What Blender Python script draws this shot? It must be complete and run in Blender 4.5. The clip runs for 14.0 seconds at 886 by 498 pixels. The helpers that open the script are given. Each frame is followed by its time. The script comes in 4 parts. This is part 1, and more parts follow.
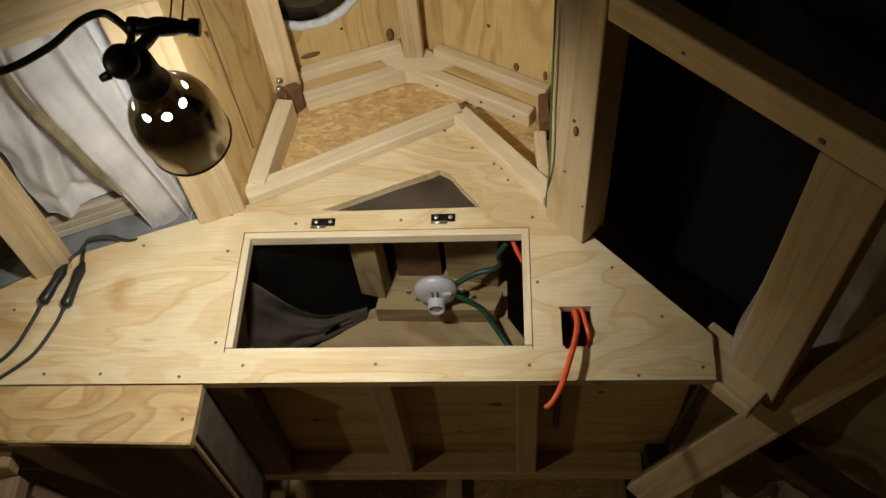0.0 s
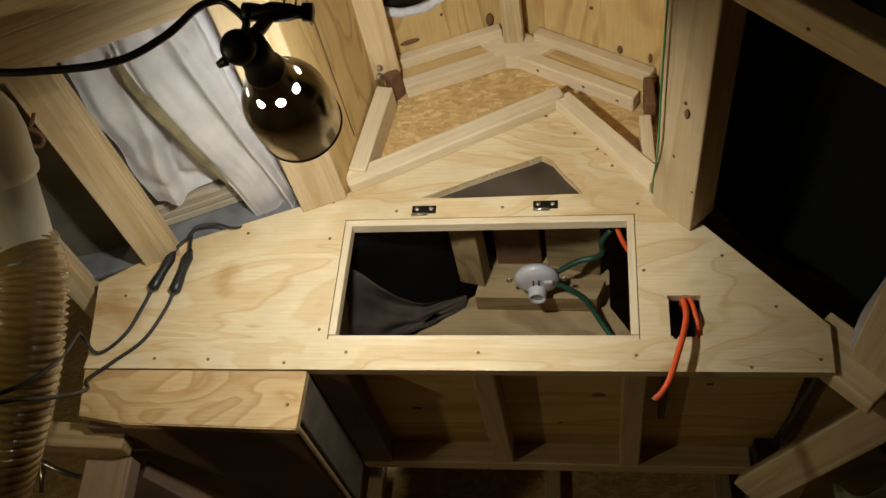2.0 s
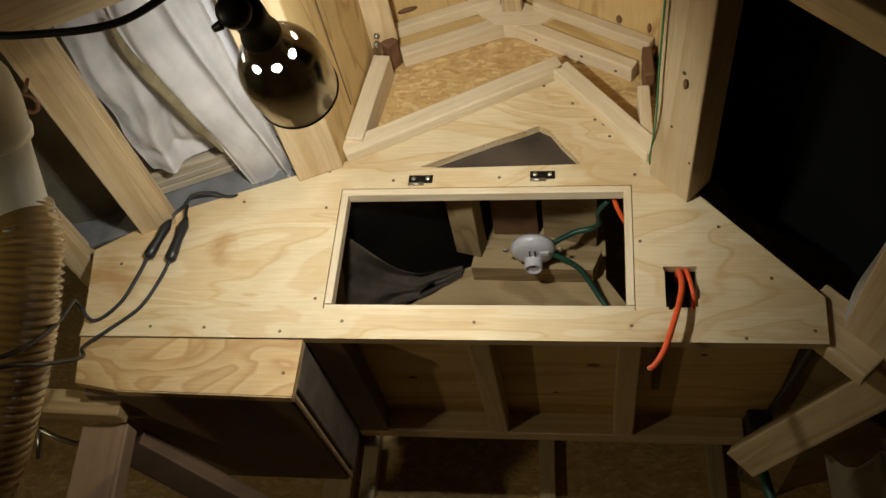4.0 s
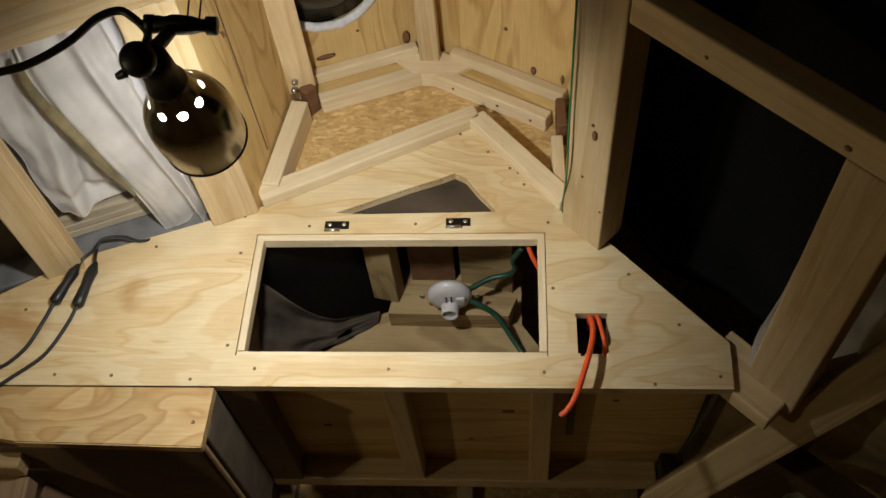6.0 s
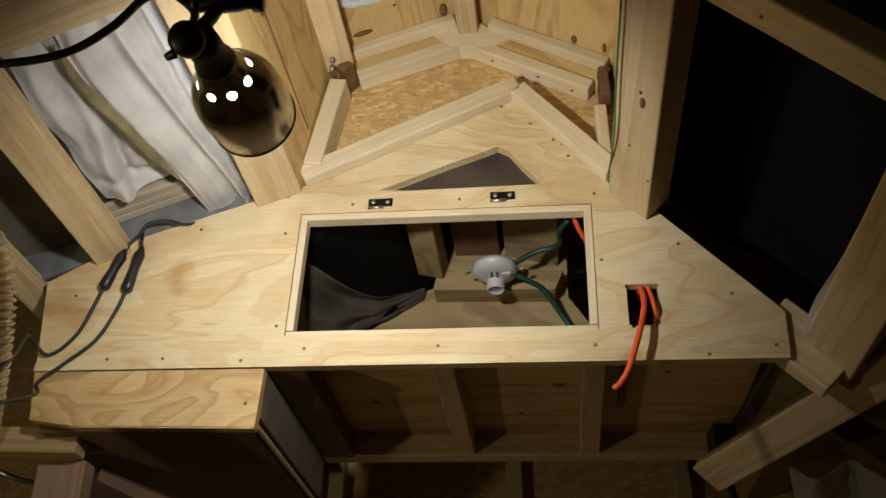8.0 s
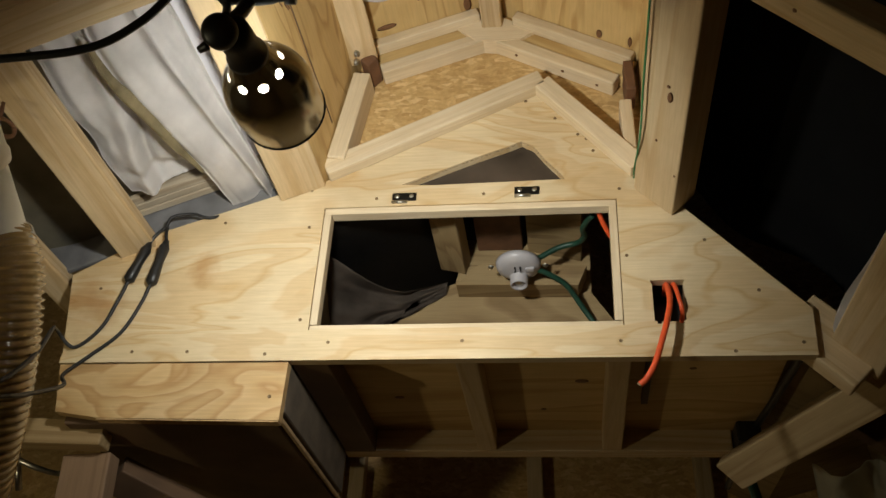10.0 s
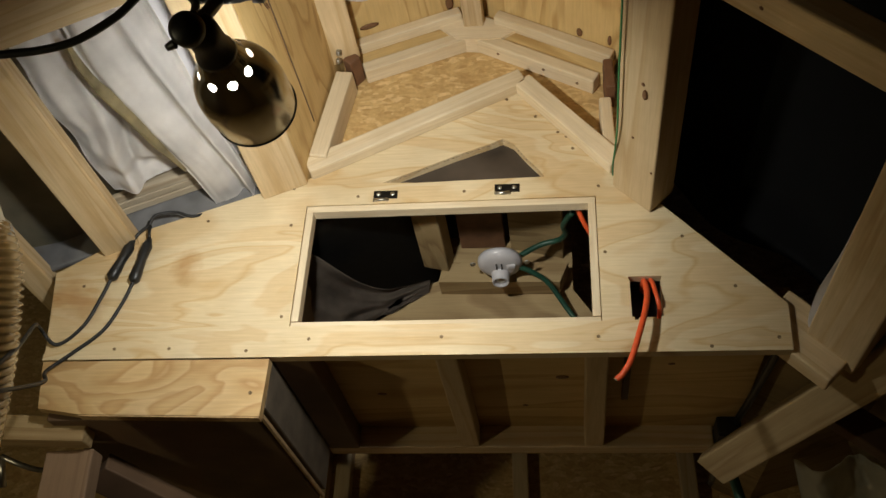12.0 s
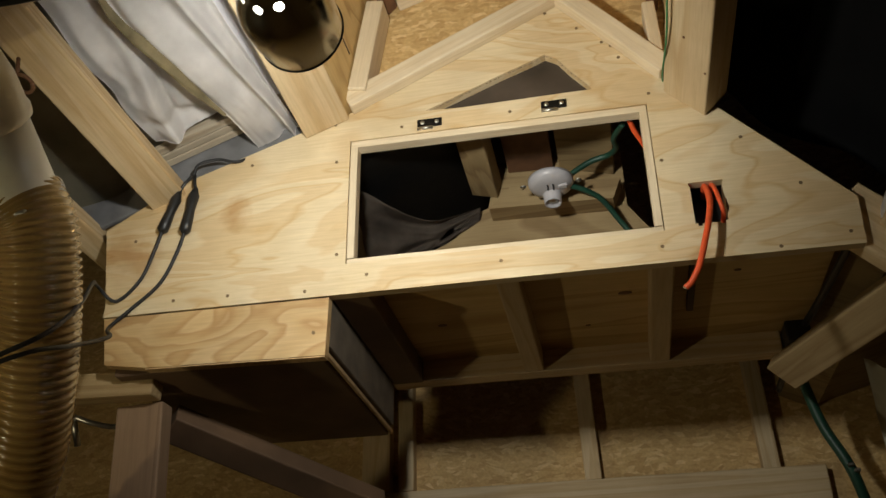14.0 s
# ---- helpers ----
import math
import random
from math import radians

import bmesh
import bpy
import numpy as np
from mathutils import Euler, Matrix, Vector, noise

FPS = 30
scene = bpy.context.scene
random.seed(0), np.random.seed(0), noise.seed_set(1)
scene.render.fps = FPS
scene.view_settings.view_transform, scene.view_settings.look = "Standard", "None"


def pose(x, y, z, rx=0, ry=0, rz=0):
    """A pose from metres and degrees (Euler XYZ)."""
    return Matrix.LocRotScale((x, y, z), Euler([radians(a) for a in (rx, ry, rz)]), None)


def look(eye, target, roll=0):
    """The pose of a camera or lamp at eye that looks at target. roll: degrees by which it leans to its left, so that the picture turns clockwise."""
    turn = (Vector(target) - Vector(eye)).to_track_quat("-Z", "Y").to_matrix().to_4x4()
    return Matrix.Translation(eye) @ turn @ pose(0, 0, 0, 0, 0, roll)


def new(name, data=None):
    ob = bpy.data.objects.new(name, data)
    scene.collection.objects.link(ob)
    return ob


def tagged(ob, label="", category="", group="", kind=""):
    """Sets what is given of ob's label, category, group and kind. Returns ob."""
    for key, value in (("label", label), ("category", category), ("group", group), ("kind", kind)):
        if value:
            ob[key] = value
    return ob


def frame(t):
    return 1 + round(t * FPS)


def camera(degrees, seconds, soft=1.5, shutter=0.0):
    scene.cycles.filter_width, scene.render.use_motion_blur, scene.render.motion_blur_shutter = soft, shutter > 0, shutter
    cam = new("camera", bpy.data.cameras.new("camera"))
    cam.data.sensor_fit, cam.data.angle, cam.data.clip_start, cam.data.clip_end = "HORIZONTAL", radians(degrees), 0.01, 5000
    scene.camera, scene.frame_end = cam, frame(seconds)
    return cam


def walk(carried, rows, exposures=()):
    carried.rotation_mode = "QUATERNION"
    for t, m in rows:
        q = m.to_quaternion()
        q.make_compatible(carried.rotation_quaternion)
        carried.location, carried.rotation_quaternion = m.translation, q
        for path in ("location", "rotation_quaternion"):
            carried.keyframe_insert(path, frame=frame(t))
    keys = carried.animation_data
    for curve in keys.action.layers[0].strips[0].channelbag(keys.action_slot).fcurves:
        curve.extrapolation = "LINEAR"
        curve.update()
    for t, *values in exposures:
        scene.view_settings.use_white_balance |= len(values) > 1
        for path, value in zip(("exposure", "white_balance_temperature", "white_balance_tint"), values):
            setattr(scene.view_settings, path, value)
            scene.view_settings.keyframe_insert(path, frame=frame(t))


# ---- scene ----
cam = camera(51.5, 14.0)
PATH = [
    (0, (0.477, -0.598, 1.808), (0.34, 0.503, 0.144), -6.9),
    (0.5, (0.482, -0.599, 1.81), (0.378, 0.508, 0.147), -5.7),
    (1, (0.477, -0.597, 1.807), (0.386, 0.507, 0.142), -4.7),
    (1.5, (0.461, -0.592, 1.794), (0.235, 0.489, 0.126), -10.7),
    (2, (0.447, -0.592, 1.793), (0.124, 0.481, 0.136), -14.9),
    (2.2, (0.446, -0.597, 1.795), (0.093, 0.466, 0.138), -15.9),
    (4.3, (0.447, -0.594, 1.785), (0.152, 0.423, 0.088), -13.9),
    (4.5, (0.447, -0.592, 1.781), (0.181, 0.42, 0.076), -12.4),
    (5, (0.458, -0.593, 1.783), (0.28, 0.402, 0.057), -8.3),
    (5.5, (0.466, -0.59, 1.791), (0.316, 0.489, 0.114), -7.0),
    (6, (0.468, -0.589, 1.795), (0.309, 0.519, 0.138), -7.1),
    (6.5, (0.464, -0.587, 1.794), (0.28, 0.519, 0.137), -8.1),
    (7, (0.459, -0.59, 1.797), (0.245, 0.51, 0.14), -9.8),
    (7.2, (0.455, -0.589, 1.79), (0.217, 0.478, 0.115), -11.8),
    (9.3, (0.4383, -0.5813, 1.7823), (0.215, 0.4782, 0.1007), -12.05),
    (9.5, (0.4394, -0.5836, 1.7858), (0.2007, 0.4729, 0.1045), -12.46),
    (10, (0.4275, -0.5842, 1.7819), (0.1651, 0.4691, 0.1022), -13.33),
    (10.5, (0.4245, -0.5884, 1.7793), (0.1385, 0.46, 0.1003), -14.15),
    (11, (0.4423, -0.5914, 1.7823), (0.1537, 0.4574, 0.104), -14.51),
    (11.5, (0.455, -0.5945, 1.7849), (0.1801, 0.4574, 0.1063), -13.96),
    (12, (0.4588, -0.5937, 1.7854), (0.2013, 0.4603, 0.1053), -13.26),
    (12.5, (0.4625, -0.5945, 1.7855), (0.2224, 0.4627, 0.1048), -12.48),
    (13, (0.4569, -0.5959, 1.7827), (0.2241, 0.4546, 0.0968), -12.51),
    (13.5, (0.4361, -0.6001, 1.77), (0.1921, 0.417, 0.0653), -13.58),
    (14, (0.4129, -0.6036, 1.7503), (0.0823, 0.3425, 0.0195), -22.84),
]
walk(cam, [(t, look(eye, target, roll)) for t, eye, target, roll in PATH])

scene.view_settings.exposure = 0.0
# ---- light: one bright bulb in a clip lamp, night outside ----
world = bpy.data.worlds.new("night")
world.use_nodes = True
world.node_tree.nodes["Background"].inputs[0].default_value = (0.55, 0.65, 1.0, 1)
world.node_tree.nodes["Background"].inputs[1].default_value = 0.0015
scene.world = world
LAMP_NECK = Vector((0.1287, 0.0327, 1.1605))
LAMP_AXIS = Vector((-0.004, 0.243, -0.970)).normalized()
bulb_data = bpy.data.lights.new("bulb_light", "SPOT")   # reflector bulb, turned a little to the canvas
bulb_data.spot_size, bulb_data.spot_blend = radians(158), 1.0
bulb_data.energy = 20.0
bulb_data.color = (1.0, 0.985, 0.90)
bulb_data.shadow_soft_size = 0.026
bulb_light = new("bulb_light", bulb_data)
bulb_light.rotation_euler = Vector((-0.04, 0.45, -0.88)).to_track_quat("-Z", "Y").to_euler()
bulb_light.location = LAMP_NECK + LAMP_AXIS * 0.096
# the second clip lamp stands behind the hose, out of view, and casts the shadows under the counter
WORK_NECK = Vector((-1.040, -0.830, 1.450))
WORK_AXIS = Vector((0.70, 0.42, -0.50)).normalized()
work_data = bpy.data.lights.new("work_light", "POINT")
work_data.energy = 9.2
work_data.color = (1.0, 0.87, 0.53)
work_data.shadow_soft_size = 0.02
work_light = new("work_light", work_data)
work_light.location = WORK_NECK + WORK_AXIS * 0.100

# ---- materials ----
def material(name, rough=0.6, metal=0.0):
    m = bpy.data.materials.new(name)
    m.use_nodes = True
    nt = m.node_tree
    b = nt.nodes["Principled BSDF"]
    b.inputs["Roughness"].default_value = rough
    b.inputs["Metallic"].default_value = metal
    return m, nt, b

def node(nt, kind, **values):
    n = nt.nodes.new(kind)
    for k, v in values.items():
        n.inputs[k.replace("_", " ")].default_value = v
    return n

def ramp(nt, stops):
    r = nt.nodes.new("ShaderNodeValToRGB")
    e = r.color_ramp.elements
    while len(e) < len(stops):
        e.new(0.5)
    for el, (p, c) in zip(e, stops):
        el.position, el.color = p, (*c, 1)
    return r

def bump(nt, b, height, strength, distance=0.002):
    n = nt.nodes.new("ShaderNodeBump")
    n.inputs["Strength"].default_value = strength
    n.inputs["Distance"].default_value = distance
    nt.links.new(height, n.inputs["Height"])
    nt.links.new(n.outputs["Normal"], b.inputs["Normal"])

def mixc(nt, a, b, fac, mode="MIX"):
    n = nt.nodes.new("ShaderNodeMix")
    n.data_type, n.blend_type = "RGBA", mode
    for sock, v in ((n.inputs[6], a), (n.inputs[7], b), (n.inputs[0], fac)):
        if isinstance(v, (int, float)):
            sock.default_value = v
        elif isinstance(v, tuple):
            sock.default_value = (*v, 1)
        else:
            nt.links.new(v, sock)
    return n.outputs[2]

def wood(name, light, mid, dark, grain=(1.2, 9.0, 9.0), rings=2.2, knots=0.0, rough=0.62, seed=0.0, vary=0.25, stops=None, stain=None, fibre=(14.0, 260.0, 260.0)):
    """Sawn or peeled softwood, grain along the local x axis."""
    m, nt, b = material(name, rough)
    L = nt.links.new
    tc = nt.nodes.new("ShaderNodeTexCoord")
    oi = nt.nodes.new("ShaderNodeObjectInfo")
    shift = node(nt, "ShaderNodeVectorMath")
    shift.operation = "ADD"
    comb = nt.nodes.new("ShaderNodeCombineXYZ")
    mul = nt.nodes.new("ShaderNodeMath"); mul.operation = "MULTIPLY"; mul.inputs[1].default_value = 7.3
    L(oi.outputs["Random"], mul.inputs[0])
    L(mul.outputs[0], comb.inputs[0]); L(mul.outputs[0], comb.inputs[1])
    comb.inputs[2].default_value = seed
    L(tc.outputs["Object"], shift.inputs[0]); L(comb.outputs[0], shift.inputs[1])
    mp = nt.nodes.new("ShaderNodeMapping")
    mp.inputs["Scale"].default_value = grain
    L(shift.outputs[0], mp.inputs[0])
    n1 = node(nt, "ShaderNodeTexNoise", Scale=1.0, Detail=2.5, Roughness=0.5, Distortion=1.1)
    L(mp.outputs[0], n1.inputs["Vector"])
    k = nt.nodes.new("ShaderNodeMath"); k.operation = "MULTIPLY"; k.inputs[1].default_value = rings * 6.0
    L(n1.outputs["Fac"], k.inputs[0])
    f = nt.nodes.new("ShaderNodeMath"); f.operation = "FRACT"
    L(k.outputs[0], f.inputs[0])
    band = ramp(nt, stops or [(0.0, light), (0.55, mid), (0.86, dark), (1.0, light)])
    L(f.outputs[0], band.inputs[0])
    mp2 = nt.nodes.new("ShaderNodeMapping")
    mp2.inputs["Scale"].default_value = fibre
    L(shift.outputs[0], mp2.inputs[0])
    n2 = node(nt, "ShaderNodeTexNoise", Scale=1.0, Detail=3.0, Roughness=0.6)
    L(mp2.outputs[0], n2.inputs["Vector"])
    fib = ramp(nt, [(0.3, (0.80, 0.78, 0.74)), (0.7, (1.06, 1.06, 1.06))])
    L(n2.outputs["Fac"], fib.inputs[0])
    n3 = node(nt, "ShaderNodeTexNoise", Scale=5.0, Detail=4.0, Roughness=0.6)
    L(shift.outputs[0], n3.inputs["Vector"])
    blot = ramp(nt, [(0.3, (0.84, 0.80, 0.74)), (0.68, (1.05, 1.05, 1.05))])
    L(n3.outputs["Fac"], blot.inputs[0])
    c = mixc(nt, band.outputs[0], fib.outputs[0], 0.55, "MULTIPLY")
    c = mixc(nt, c, blot.outputs[0], 0.8, "MULTIPLY")
    if knots:
        vo = node(nt, "ShaderNodeTexVoronoi", Scale=knots)
        mp3 = nt.nodes.new("ShaderNodeMapping")
        mp3.inputs["Scale"].default_value = (0.75, 1.6, 1.6)
        L(shift.outputs[0], mp3.inputs[0]); L(mp3.outputs[0], vo.inputs["Vector"])
        kr = ramp(nt, [(0.0, (0.16, 0.07, 0.03)), (0.05, (0.28, 0.13, 0.05)), (0.075, (0.75, 0.62, 0.48)), (0.13, (1, 1, 1))])
        L(vo.outputs["Distance"], kr.inputs[0])
        c = mixc(nt, c, kr.outputs[0], 0.9, "MULTIPLY")
    if stain:
        for cx, cy, size in stain:
            off = nt.nodes.new("ShaderNodeVectorMath"); off.operation = "DISTANCE"
            off.inputs[1].default_value = (cx, cy, 0.45)
            wob = node(nt, "ShaderNodeTexNoise", Scale=24.0, Detail=3.0)
            L(tc.outputs["Object"], wob.inputs["Vector"])
            push = nt.nodes.new("ShaderNodeMix"); push.data_type = "VECTOR"; push.inputs[0].default_value = 0.05
            L(tc.outputs["Object"], push.inputs[4]); L(wob.outputs["Color"], push.inputs[5])
            L(push.outputs[1], off.inputs[0])
            sr = ramp(nt, [(size * 0.3, (0.70, 0.52, 0.34)), (size, (1, 1, 1))])
            L(off.outputs["Value"], sr.inputs[0])
            c = mixc(nt, c, sr.outputs[0], 0.75, "MULTIPLY")
    val = nt.nodes.new("ShaderNodeHueSaturation")
    mr = nt.nodes.new("ShaderNodeMapRange")
    mr.inputs["To Min"].default_value, mr.inputs["To Max"].default_value = 1 - vary, 1 + vary * 0.4
    L(oi.outputs["Random"], mr.inputs[0]); L(mr.outputs[0], val.inputs["Value"]); L(c, val.inputs["Color"])
    L(val.outputs[0], b.inputs["Base Color"])
    bump(nt, b, n2.outputs["Fac"], 0.25, 0.0012)
    return m

def osb_mat():
    m, nt, b = material("osb", 0.7)
    L = nt.links.new
    tc = nt.nodes.new("ShaderNodeTexCoord")
    cols = []
    for k, (sc, ang) in enumerate(((62.0, 0.5), (50.0, 2.0), (70.0, 1.2))):
        nz = node(nt, "ShaderNodeTexNoise", Scale=9.0, Detail=2.0)
        L(tc.outputs["Object"], nz.inputs["Vector"])
        warp = nt.nodes.new("ShaderNodeMix"); warp.data_type = "VECTOR"; warp.inputs[0].default_value = 0.06
        L(tc.outputs["Object"], warp.inputs[4]); L(nz.outputs["Color"], warp.inputs[5])
        mp = nt.nodes.new("ShaderNodeMapping")
        mp.inputs["Rotation"].default_value = (0, 0, ang)
        mp.inputs["Scale"].default_value = (sc, sc * 2.6, 1)
        L(warp.outputs[1], mp.inputs[0])
        v = node(nt, "ShaderNodeTexVoronoi", Scale=1.0)
        L(mp.outputs[0], v.inputs["Vector"])
        cols.append(v)
    sel = node(nt, "ShaderNodeTexNoise", Scale=22.0, Detail=1.0)
    L(tc.outputs["Object"], sel.inputs["Vector"])
    sr = ramp(nt, [(0.47, (0, 0, 0)), (0.53, (1, 1, 1))])
    L(sel.outputs["Fac"], sr.inputs[0])
    mix = mixc(nt, cols[0].outputs["Color"], cols[1].outputs["Color"], sr.outputs[0])
    sep = nt.nodes.new("ShaderNodeSeparateColor")
    L(mix, sep.inputs[0])
    tone = ramp(nt, [(0.0, (0.48, 0.30, 0.115)), (0.3, (0.55, 0.36, 0.145)), (0.75, (0.62, 0.42, 0.18)), (1.0, (0.74, 0.54, 0.27))])
    L(sep.outputs[0], tone.inputs[0])
    fine = node(nt, "ShaderNodeTexNoise", Scale=160.0, Detail=2.0)
    L(tc.outputs["Object"], fine.inputs["Vector"])
    fr = ramp(nt, [(0.3, (0.8, 0.78, 0.74)), (0.7, (1.08, 1.08, 1.08))])
    L(fine.outputs["Fac"], fr.inputs[0])
    L(mixc(nt, tone.outputs[0], fr.outputs[0], 0.7, "MULTIPLY"), b.inputs["Base Color"])
    bump(nt, b, sep.outputs[1], 0.3, 0.0015)
    return m

def plain(name, color, rough=0.6, metal=0.0, noise_scale=30.0, amount=0.25, bumpy=0.1):
    m, nt, b = material(name, rough, metal)
    tc = nt.nodes.new("ShaderNodeTexCoord")
    n = node(nt, "ShaderNodeTexNoise", Scale=noise_scale, Detail=4.0)
    nt.links.new(tc.outputs["Object"], n.inputs["Vector"])
    lo = tuple(v * (1 - amount) for v in color)
    hi = tuple(min(1.0, v * (1 + amount * 0.6)) for v in color)
    r = ramp(nt, [(0.3, lo), (0.7, hi)])
    nt.links.new(n.outputs["Fac"], r.inputs[0])
    nt.links.new(r.outputs[0], b.inputs["Base Color"])
    if bumpy:
        bump(nt, b, n.outputs["Fac"], bumpy, 0.002)
    return m

M_PANEL = wood("sanded_plywood", (0, 0, 0), (0, 0, 0), (0, 0, 0), (2.1, 6.8, 6.8), 1.0, 0, 0.55, 3.1, 0.0,
               [(0.0, (0.735, 0.61, 0.40)), (0.36, (0.715, 0.585, 0.37)), (0.47, (0.62, 0.44, 0.225)), (0.56, (0.685, 0.53, 0.31)), (0.86, (0.675, 0.515, 0.30)), (0.97, (0.73, 0.60, 0.39))],
               [(-0.375, 0.185, 0.050), (-0.33, 0.160, 0.045), (-0.17, 0.235, 0.035), (0.56, 0.065, 0.030)])
M_PLY = wood("rough_plywood", (0.68, 0.49, 0.22), (0.63, 0.44, 0.185), (0.52, 0.335, 0.125), (1.2, 6.0, 6.0), 1.0, 0, 0.65, 1.7, 0.12)
M_PLYV = wood("upright_plywood", (0.68, 0.49, 0.22), (0.64, 0.45, 0.19), (0.50, 0.315, 0.115), (7.5, 1.3, 7.5), 1.1, 0, 0.65, 7.7, 0.12, fibre=(240.0, 12.0, 240.0))
M_PLYFIG = wood("figured_plywood", (0.64, 0.46, 0.24), (0.58, 0.395, 0.185), (0.49, 0.305, 0.13), (4.2, 6.5, 6.5), 1.1, 0, 0.6, 5.2, 0.0)
M_PINE = wood("pine_lumber", (0.70, 0.55, 0.34), (0.675, 0.515, 0.305), (0.60, 0.43, 0.23), (0.6, 11.0, 11.0), 1.0, 0, 0.65, 0.4, 0.18)
M_BATTEN = wood("planed_batten", (0.77, 0.65, 0.46), (0.76, 0.635, 0.44), (0.72, 0.585, 0.39), (0.6, 12.0, 12.0), 0.8, 0, 0.6, 0.9, 0.08)
# darker copy of the pine, its dimness put into the colour
M_DIMPINE = wood("shade_pine", (0.46, 0.335, 0.175), (0.43, 0.31, 0.155), (0.35, 0.235, 0.11), (0.6, 11.0, 11.0), 1.0, 0, 0.7, 8.3, 0.1)
# darkened copy of the plywood; carries the shade inside the locker
M_DARKPLY = wood("darkened_plywood", (0.34, 0.25, 0.125), (0.30, 0.215, 0.103), (0.235, 0.158, 0.072), (1.6, 7.0, 7.0), 1.2, 0, 0.7, 2.7, 0.15)
M_OSB = osb_mat()
M_EDGE = plain("plywood_edge", (0.50, 0.33, 0.16), 0.8, 0, 120, 0.3)
M_CLOTH = plain("canvas_cloth", (0.86, 0.83, 0.81), 0.95, 0, 14, 0.16, 0.15)
M_FOLDSHADE = plain("olive_fold_shade", (0.34, 0.28, 0.16), 0.9, 0, 30, 0.35, 0.3)
M_SHADECANVAS = plain("shade_grey_canvas", (0.27, 0.245, 0.19), 0.95, 0, 10, 0.4, 0.3)
M_NIGHTDARK = plain("night_backing", (0.004, 0.004, 0.0042), 0.9, 0, 9, 0.4, 0.3)
# canvas colour lowered for the locker's shadow
M_SHADECLOTH = plain("shade_dark_canvas", (0.12, 0.095, 0.075), 0.95, 0, 14, 0.45, 0.2)
M_BEIGE = plain("beige_canvas", (0.64, 0.56, 0.40), 0.9, 0, 12, 0.3, 0.3)
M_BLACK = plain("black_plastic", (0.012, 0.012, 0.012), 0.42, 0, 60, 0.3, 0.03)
M_HINGE = plain("black_hinge_steel", (0.035, 0.033, 0.03), 0.38, 0.8, 60, 0.4, 0.05)
M_CORD = plain("grey_cord", (0.014, 0.014, 0.015), 0.6, 0, 80, 0.2, 0)
M_CHROME = plain("smoked_chrome", (0.58, 0.55, 0.47), 0.2, 1.0, 10, 0.25, 0.02)
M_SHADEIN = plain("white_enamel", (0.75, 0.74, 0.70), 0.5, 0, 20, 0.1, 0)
M_STEEL = plain("zinc_steel", (0.55, 0.54, 0.50), 0.35, 1.0, 50, 0.25, 0.05)
M_SCREW = plain("screw_steel", (0.26, 0.18, 0.10), 0.5, 0.6, 50, 0.3, 0)
M_ORANGE = plain("orange_cable", (0.78, 0.10, 0.025), 0.45, 0, 60, 0.15, 0)
M_GREEN = plain("green_cable", (0.012, 0.055, 0.034), 0.45, 0, 60, 0.2, 0)
M_WIRE = plain("green_wire", (0.03, 0.20, 0.07), 0.45, 0, 60, 0.2, 0)
M_CERAMIC = plain("white_socket", (0.44, 0.43, 0.45), 0.35, 0, 40, 0.06, 0)
M_PVC = plain("cream_pvc", (0.74, 0.70, 0.58), 0.35, 0, 12, 0.08, 0)
M_FOAM = plain("foam_seal", (0.62, 0.62, 0.66), 0.9, 0, 60, 0.2, 0.6)
M_PORTHOLE = plain("dark_glass", (0.035, 0.03, 0.022), 0.12, 0.0, 6, 0.4, 0.0)
M_SMOKE = plain("smoked_sheet", (0.064, 0.048, 0.035), 0.45, 0.0, 9, 0.6, 0.1)
M_BURR = plain("frayed_wood", (0.47, 0.35, 0.21), 0.9, 0, 200, 0.4, 0.6)
M_DARKBROWN = plain("dark_brown_ply", (0.13, 0.075, 0.04), 0.7, 0, 9, 0.35, 0.2)
M_OUTRAIL = wood("greyed_rail", (0.50, 0.43, 0.33), (0.47, 0.40, 0.30), (0.40, 0.33, 0.24), (0.6, 12.0, 12.0), 0.9, 0, 0.75, 6.1, 0.1)
M_SHADERAIL = wood("red_grey_shade_rail", (0.27, 0.175, 0.105), (0.25, 0.16, 0.095), (0.19, 0.115, 0.065), (0.6, 11.0, 11.0), 1.0, 0, 0.75, 4.4, 0.1)
M_WHITESHEET = plain("white_plastic_sheet", (0.83, 0.81, 0.72), 0.4, 0, 8, 0.2, 0.3)
M_PANEWHITE = plain("milky_sheet", (0.66, 0.65, 0.69), 0.45, 0, 6, 0.08, 0.05)
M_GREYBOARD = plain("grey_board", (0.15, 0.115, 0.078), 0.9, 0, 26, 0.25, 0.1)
M_LEDGE = plain("blue_grey_ledge", (0.17, 0.17, 0.175), 0.7, 0, 20, 0.3, 0.1)
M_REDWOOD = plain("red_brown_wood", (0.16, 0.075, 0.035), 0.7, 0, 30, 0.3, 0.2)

def hose_mat():
    m, nt, b = material("amber_hose", 0.14)
    tc = nt.nodes.new("ShaderNodeTexCoord")
    n = node(nt, "ShaderNodeTexNoise", Scale=16.0, Detail=3.0)
    nt.links.new(tc.outputs["Object"], n.inputs["Vector"])
    r = ramp(nt, [(0.3, (0.33, 0.205, 0.065)), (0.7, (0.48, 0.32, 0.12))])
    nt.links.new(n.outputs["Fac"], r.inputs[0])
    nt.links.new(r.outputs[0], b.inputs["Base Color"])
    b.inputs["Transmission Weight"].default_value = 0.3
    b.inputs["Coat Weight"].default_value = 0.6
    b.inputs["Coat Roughness"].default_value = 0.06
    return m
M_HOSE = hose_mat()

